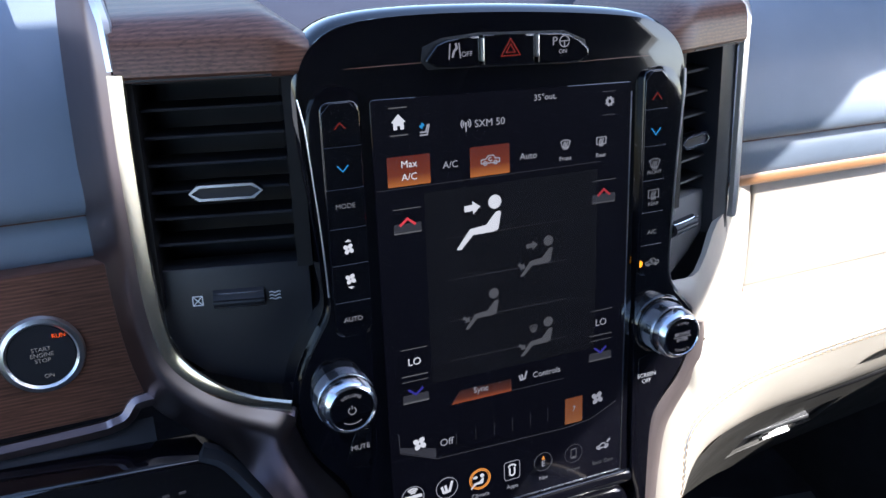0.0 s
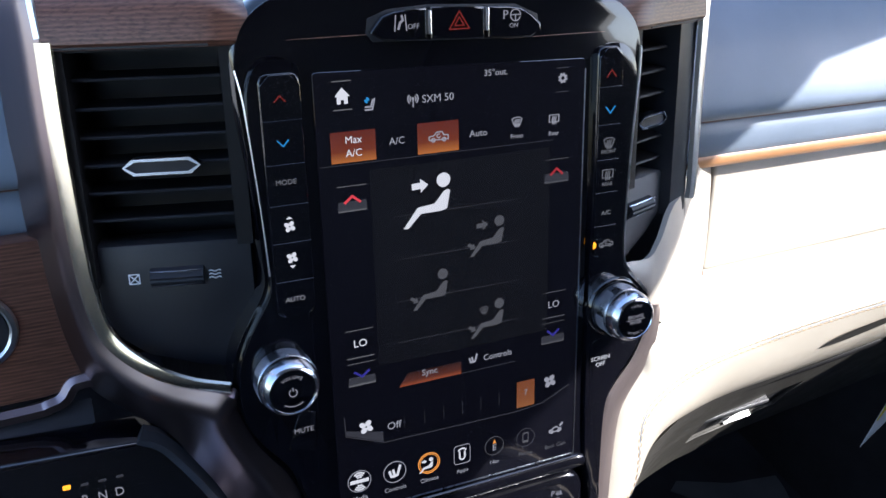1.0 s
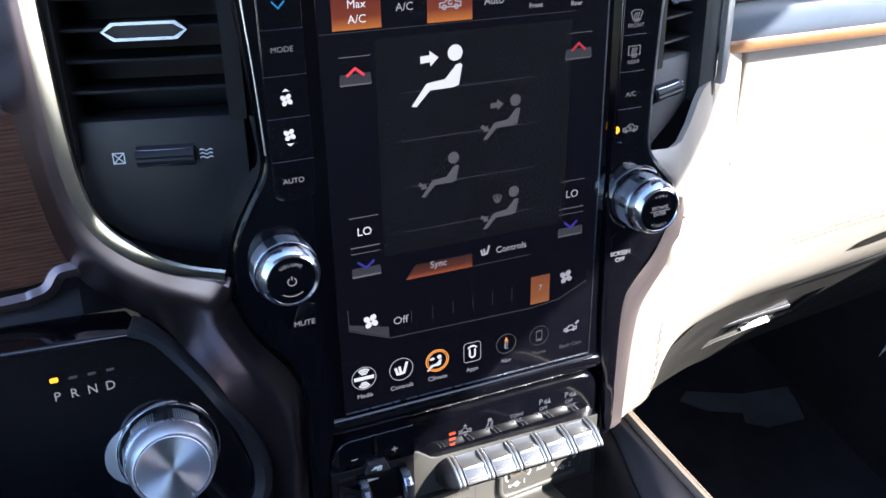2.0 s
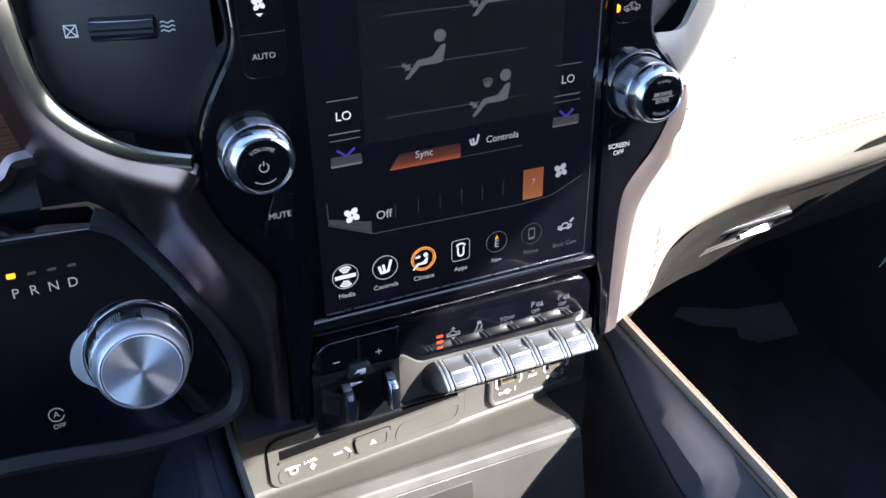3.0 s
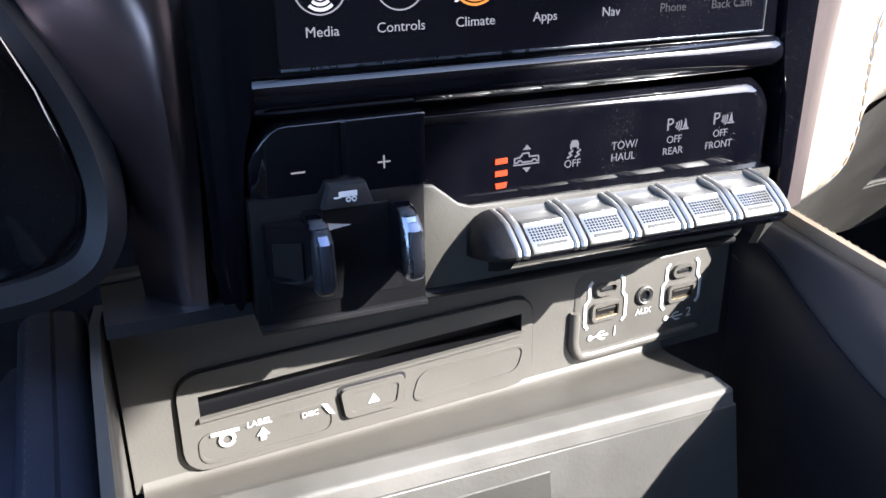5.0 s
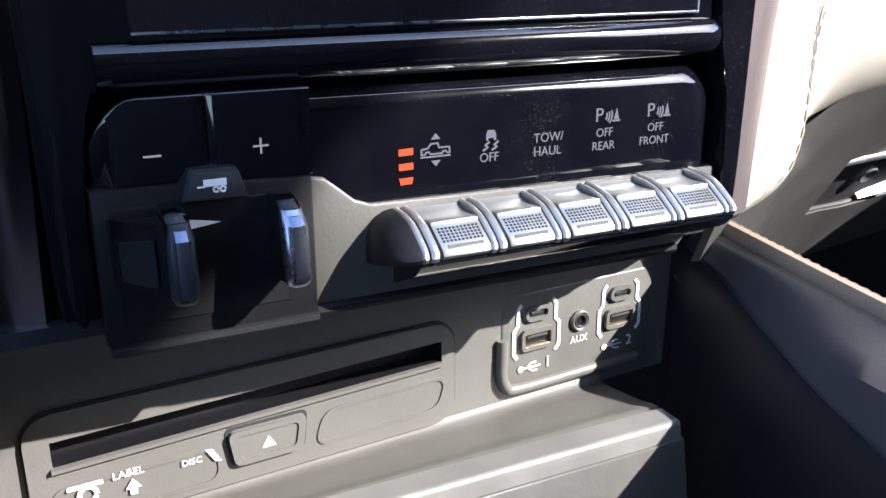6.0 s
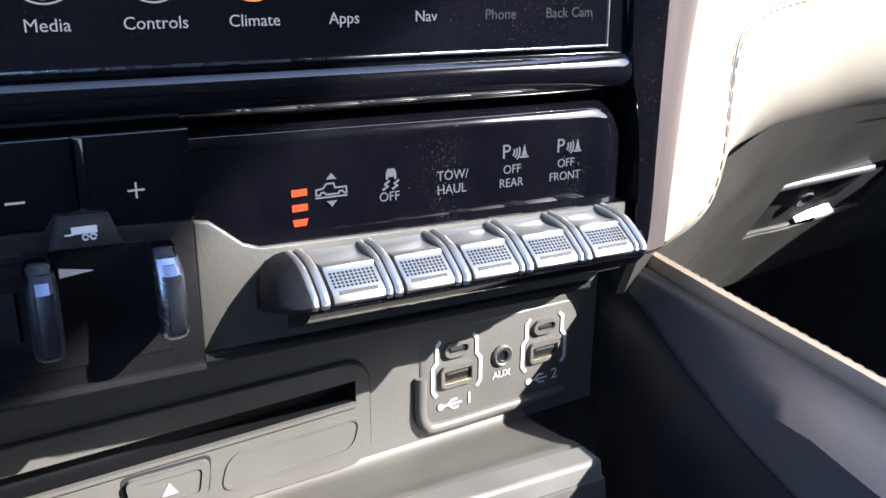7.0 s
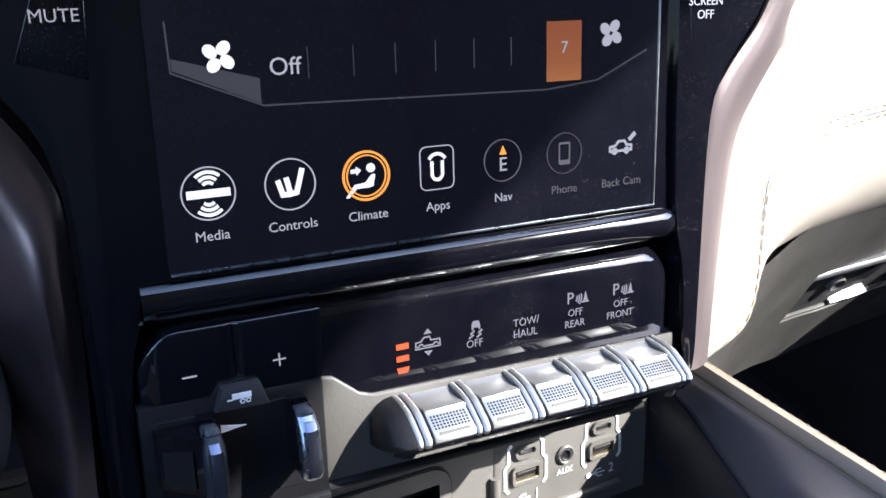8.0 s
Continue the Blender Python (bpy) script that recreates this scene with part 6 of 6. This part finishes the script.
# ---- footwell ----
paper = thing("paper_tag", "white card tag with a yellow edge in the passenger footwell", "tag", (0.60, 0.16, -0.22))
part("card", plate([(0.553, -0.2135), (0.64, -0.155), (0.64, -0.105), (0.585, -0.165)], 0.158, 0.1588), material("white_card", (0.7, 0.7, 0.68), 0.6), paper, smooth=False)
part("yellow_strip", plate([(0.572, -0.185), (0.64, -0.118), (0.64, -0.098), (0.585, -0.165)], 0.1568, 0.1578), material("yellow_card", (0.75, 0.62, 0.05), 0.6), paper, smooth=False)
SHEET = [(0.538, 0.325), (0.558, 0.338), (0.633, 0.307), (0.711, 0.296), (0.706, 0.272), (0.693, 0.236), (0.629, 0.241), (0.605, 0.259), (0.613, 0.276), (0.565, 0.296)]
sheet = cab_part("floor_sheet", loft([[(x, y, 0.0803) for x, y in SHEET], [(x, y, 0.0818) for x, y in SHEET]], True, True), plastic("grey_film", (0.10, 0.105, 0.115), (0.16, 0.165, 0.18), 0.5), "thin grey protective sheet lying on the passenger floor")
sheet["kind"], sheet["category"] = "", "sheet"

# ---- what the screen shows ----
EMBER_TOP = ember("ember_tile", 0.017, 0.2135)
EMBER_SYNC = ember("ember_sync", 0.008, 0.0765, (0.50, 0.11, 0.04), (0.16, 0.04, 0.022), (0.05, 0.02, 0.016))
EMBER_FAN = ember("ember_fan", 0.018, 0.0435, (0.50, 0.18, 0.06), (0.40, 0.13, 0.045), (0.34, 0.10, 0.035))
SHEEN = glow("grey_button_light", (0.5, 0.5, 0.52), 0.16)
Y0, Y1 = -0.0002, 0.0001


def ui(name, bm, mat, label=""):
    return part(name, bm, mat, glass, label, smooth=False)


def tile(outline):
    return plate(outline, Y0, Y1)


def quad(x0, z0, x1, z1):
    return [(x0, z0), (x1, z0), (x1, z1), (x0, z1)]


T = Y0 - 0.0001
ui("climate_tile", tile(quad(-0.0725, 0.2135, -0.048, 0.2298)), EMBER_TOP, "glowing orange tile")
ui("tile_lettering", join(words("Max", -0.0602, 0.2252, 0.0038, T), words("A/C", -0.0602, 0.2182, 0.0038, T)), WHITE)
ui("recirculation_tile", tile(quad(-0.0242, 0.2132, 0.0, 0.23)), EMBER_TOP, "glowing orange tile")
ui("recirculation_icon", car_side(-0.0120, 0.2218, 0.0040, T, 0.0006), SOFTW)
ui("home_icon", join(plate([(-0.0690, 0.2480), (-0.0608, 0.2480), (-0.0649, 0.2525)], T, Y1), plate(quad(-0.0678, 0.2442, -0.0658, 0.2480), T, Y1), plate(quad(-0.0640, 0.2442, -0.0620, 0.2480), T, Y1), plate(quad(-0.0658, 0.2462, -0.0640, 0.2480), T, Y1)), WHITE)
for z in (0.2558, 0.2412):
    ui("button_line", tile(quad(-0.0700, z - 0.0003, -0.0598, z + 0.0003)), SHEEN)
for z in (0.2530, 0.2395):
    ui("button_line", tile(quad(0.0608, z - 0.0003, 0.0690, z + 0.0003)), FAINT)
ui("seat_icon", strokes([[(-0.0530, 0.2400), (-0.0490, 0.2400), (-0.0476, 0.2455)], [(-0.0528, 0.2415), (-0.0497, 0.2415), (-0.0486, 0.2452)]], 0.0008, Y0), SOFTW)
ui("seat_cool_icon", strokes([[(-0.0530, 0.2450), (-0.0506, 0.2450)], [(-0.0518, 0.2436), (-0.0518, 0.2464)], [(-0.0527, 0.2441), (-0.0509, 0.2459)]], 0.0007, Y0), CYAN)
ui("antenna_icon", join(strokes([circle(-0.0262, 0.2435, r, 8, a - 45, a + 45) for r in (0.0017, 0.0029) for a in (0, 180)] + [[(-0.0262, 0.2435), (-0.0262, 0.2392)]], 0.0006, Y0), plate(circle(-0.0262, 0.2435, 0.0008, 10), T, Y1)), SOFTW)
ui("station_lettering", words("SXM 50", -0.0118, 0.2427, 0.0040, Y0), SOFTW)
ui("outside_lettering", words("35\u00b0out.", 0.0228, 0.2535, 0.0034, Y0), SOFTW)
pts = []
for k in range(32):
    r = 0.0030 if (k // 2) % 2 else 0.0023
    a = 2 * math.pi * k / 32
    pts.append((0.0652 + r * math.cos(a), 0.2472 + r * math.sin(a)))
ui("settings_icon", ring(pts, circle(0.0652, 0.2472, 0.0011, 32), T, Y1), SOFTW)
ui("mode_lettering", words("A/C", -0.0360, 0.2220, 0.0038, Y0), SOFTW)
ui("mode_lettering", words("Auto", 0.0120, 0.2212, 0.0037, Y0), SOFTW)
ui("front_defrost_icon", defrost(0.0360, 0.2252, 0.0031, Y0), SOFTW)
ui("rear_defrost_icon", defrost(0.0600, 0.2245, 0.0031, Y0, True), SOFTW)
ui("mode_lettering", words("Front", 0.0360, 0.2170, 0.0025, Y0), SOFTW)
ui("mode_lettering", words("Rear", 0.0600, 0.2162, 0.0025, Y0), SOFTW)
for z0, z1 in ((0.1802, 0.1802), (0.1552, 0.1552), (0.1300, 0.1300), (0.1050, 0.1050)):
    ui("divider_line", tile(quad(-0.040, z0 - 0.0002, 0.038, z0 + 0.0002)), FAINT)
GRAIN = glow("leather_grain_light", (0.30, 0.25, 0.28), 0.0050)
cells = node(GRAIN, "TexVoronoi", Scale=430.0)
link(GRAIN, coords(GRAIN, (1.0, 1.0, 1.35)), cells.inputs["Vector"])
link(GRAIN, ramp(GRAIN, cells.outputs["Distance"], [(0.15, (0.05, 0.045, 0.06)), (0.75, (0.42, 0.345, 0.37))]), bsdf(GRAIN, "Emission Color"))
ui("grain_field", plate(quad(-0.0520, 0.0930, 0.0580, 0.2080), -0.00012, Y1), GRAIN, "dark grained leather picture")
ui("header_line", tile(quad(-0.079, 0.2122, 0.06, 0.2125)), FAINT)
for s in (-1, 1):
    x = s * 0.0625
    rz = 0.1935
    ui("warmer_icon", chevron(x, rz, 0.0085 if s < 0 else 0.0078, 0.0034, Y0, True, 0.0013), REDPX if s < 0 else REDSOFT)
    ui("cooler_icon", chevron(x, 0.0905, 0.0085 if s < 0 else 0.0078, 0.0034, Y0, False, 0.0013), BLUEPX)
    for z, h in ((0.2008, 0.0004), (0.1873, 0.0010), (0.1178, 0.0004), (0.1010, 0.0006), (0.0975, 0.0003), (0.0842, 0.0014)):
        ui("button_line", tile(quad(x - 0.008, z - h / 2, x + 0.008, z + h / 2)), SHEEN if s < 0 else DIM)
    ui("button_plate", tile([(x - 0.0082, 0.1875), (x + 0.0082, 0.1875), (x + 0.0078, 0.1925), (x - 0.0078, 0.1925)]), FAINT)
    ui("button_plate", tile([(x - 0.0082, 0.0845), (x + 0.0082, 0.0845), (x + 0.0078, 0.089), (x - 0.0078, 0.089)]), FAINT)
    ui("temperature_lettering", words("LO", x, 0.1095, 0.0044, Y0), WHITE if s < 0 else SOFTW)


def airflow(x, z, s, mat, face, foot, glass_arrow=False):
    """Airflow sign: a disc over a bent band, with its arrows."""
    band = [(0.0030, -0.0060), (0.0042, -0.0068), (0.0020, -0.0178), (-0.0015, -0.0188), (-0.0150, -0.0190), (-0.0232, -0.0272), (-0.0262, -0.0268), (-0.0170, -0.0150), (-0.0060, -0.0138), (0.0005, -0.0065)]
    sp_ = [(x + u * s, z + w * s) for u, w in band]
    bms = [plate(circle(x, z, 0.0044 * s, 20), T, Y1), plate(sp_, T, Y1)]

    def arrow(cx, cz, a, k):
        c, d = math.cos(a), math.sin(a)
        return plate([(cx + (u * c - w * d) * k, cz + (u * d + w * c) * k) for u, w in ((-0.0055, -0.0019), (0.0, -0.0019), (0.0, -0.0042), (0.0050, 0.0), (0.0, 0.0042), (0.0, 0.0019), (-0.0055, 0.0019))], T, Y1)
    if face:
        bms.append(arrow(x - 0.0148 * s, z - 0.0018 * s, 0.05, s))
    if foot:
        bms.append(arrow(x - 0.0245 * s, z - 0.0185 * s, -0.6, s * 0.72))
    if glass_arrow:
        bms.append(defrost(x - 0.0140 * s, z - 0.0035 * s, 0.0036 * s, Y0, t=0.0005))
    return ui("airflow_icon", join(*bms), mat)


airflow(-0.0096, 0.1975, 0.93, WHITE, True, False)
airflow(0.0250, 0.1690, 0.72, DIM, True, True)
airflow(-0.0112, 0.1424, 0.72, DIM, False, True)
airflow(0.0250, 0.1174, 0.72, DIM, False, True, True)
ui("sync_tile", tile([(-0.0402, 0.0765), (-0.0005, 0.0765), (-0.0005, 0.0845), (-0.0345, 0.0845)]), EMBER_SYNC, "glowing orange tile")
ui("sync_lettering", words("Sync", -0.0210, 0.0826, 0.0038, T), SOFTW)


def seat_pair(x, z, s):
    return strokes([[(x - 0.95 * s, z + 0.3 * s), (x - 0.65 * s, z - 0.75 * s), (x - 0.25 * s, z - 0.75 * s)], [(x - 0.30 * s, z + 0.45 * s), (x - 0.05 * s, z - 0.75 * s), (x + 0.45 * s, z - 0.65 * s), (x + 0.95 * s, z + 1.05 * s)]], 0.42 * s, Y0)


ui("seat_controls_icon", seat_pair(0.0075, 0.0845, 0.0026), SOFTW)
ui("seat_controls_lettering", words("Controls", 0.0240, 0.0836, 0.0037, Y0), SOFTW)
ui("controls_line", tile(quad(0.0, 0.0764, 0.036, 0.0767)), FAINT)
ui("fan_speed_tile", tile(quad(0.0375, 0.0435, 0.0500, 0.0615)), EMBER_FAN, "glowing orange tile")
ui("fan_speed_lettering", words("7", 0.0437, 0.0535, 0.0036, T), LIT)
ui("fan_icon", fan(0.0610, 0.0572, 0.0046, Y0), SOFTW)
ui("fan_icon", fan(-0.0618, 0.0560, 0.0046, Y0), WHITE)
ui("off_lettering", words("Off", -0.0445, 0.0525, 0.0046, Y0), SOFTW)
ui("fan_track", strokes([[(-0.0745, 0.0650), (-0.0742, 0.0525), (-0.0510, 0.0428), (0.0370, 0.0412), (0.0560, 0.0430), (0.0750, 0.0515)]], 0.0005, Y0), FAINT)
for x in (-0.0380, -0.0250, -0.0125, 0.0, 0.0125, 0.0250):
    ui("fan_step", tile(quad(x - 0.00010, 0.0490, x + 0.00010, 0.0575)), FAINT)
ui("fan_track_fill", tile([(-0.0738, 0.0530), (-0.0515, 0.0434), (-0.0515, 0.0500), (-0.0738, 0.0560)]), FAINT)
names = ("Media", "Controls", "Climate", "Apps", "Nav", "Phone", "Back Cam")
for k, n in enumerate(names):
    x = -0.0677 + k * 0.02235
    m = (WHITE, WHITE, WHITE, WHITE, SOFTW, DIM, DIM)[k]
    ring_m = (SOFTW, SOFTW, ORANGE, SOFTW, DIM, FAINT, FAINT)[k]
    ui("app_lettering", words(n, x, 0.0092, 0.0027, Y0), (SOFTW, SOFTW, SOFTW, SOFTW, SOFTW, DIM, DIM)[k])
    z = 0.0208
    if k < 6 and k != 3:
        ui("app_ring", ring(circle(x, z, 0.0073 if k < 4 else 0.0066, 36), circle(x, z, 0.0066 if k == 2 else (0.0069 if k < 4 else 0.0063), 36), T, Y1), ring_m)
    if k == 2:
        ui("app_inner_ring", ring(circle(x, z, 0.0061, 36), circle(x, z, 0.0057, 36), T, Y1), ORANGE)
    if k == 0:
        ui("media_icon", join(strokes([circle(x, z + 0.0012, r, 10, 50, 130) for r in (0.0018, 0.0032, 0.0046)] + [circle(x, z - 0.0012, r, 10, 230, 310) for r in (0.0018, 0.0032, 0.0046)], 0.0009, Y0), plate(quad(x - 0.0058, z - 0.0011, x + 0.0058, z + 0.0011), T, Y1)), m, "white radio sign")
    elif k == 1:
        ui("controls_icon", seat_pair(x, z, 0.0036), m)
    elif k == 2:
        airflow(x + 0.0014, z + 0.0022, 0.30, m, True, False)
    elif k == 3:
        ui("app_ring", ring(rrect(x, z, 0.0112, 0.0132, 0.002), rrect(x, z, 0.0106, 0.0126, 0.0018), T, Y1), ring_m)
        ui("apps_icon", strokes([[(x - 0.0017, z + 0.0018), (x - 0.0017, z - 0.0016)] + circle(x, z - 0.0018, 0.0017, 8, 180, 360) + [(x + 0.0017, z + 0.0018)], circle(x, z + 0.0012, 0.0030, 8, 35, 145)], 0.0010, Y0), m)
    elif k == 4:
        ui("nav_icon", words("E", x, z - 0.0014, 0.0042, Y0), m)
        ui("nav_arrow", tri(x, z + 0.0018, 0.0024, 0.0028, Y0), ORANGE)
    elif k == 5:
        ui("phone_icon", ring(rrect(x, z, 0.0042, 0.0072, 0.0006), rrect(x, z + 0.0004, 0.0034, 0.0050, 0.0003), T, Y1), DIM)
    else:
        ui("camera_icon", join(car_side(x - 0.0006, z, 0.0030, Y0, 0.0008, False), strokes([[(x + 0.0030, z + 0.0024), (x + 0.0048, z + 0.0040)]], 0.0014, Y0)), SOFTW)
# bright edge of the glass along its foot and side
part("foot_edge", box((-0.0795, -0.0006, -0.0006), (0.0803, 0.0005, 0.0001), 0.0001), GUNMETAL, screen, "thin bright edge")
part("side_edge", box((0.0799, -0.0004, 0.0001), (0.0803, 0.0005, 0.2515)), SATIN, screen, "thin bright edge")
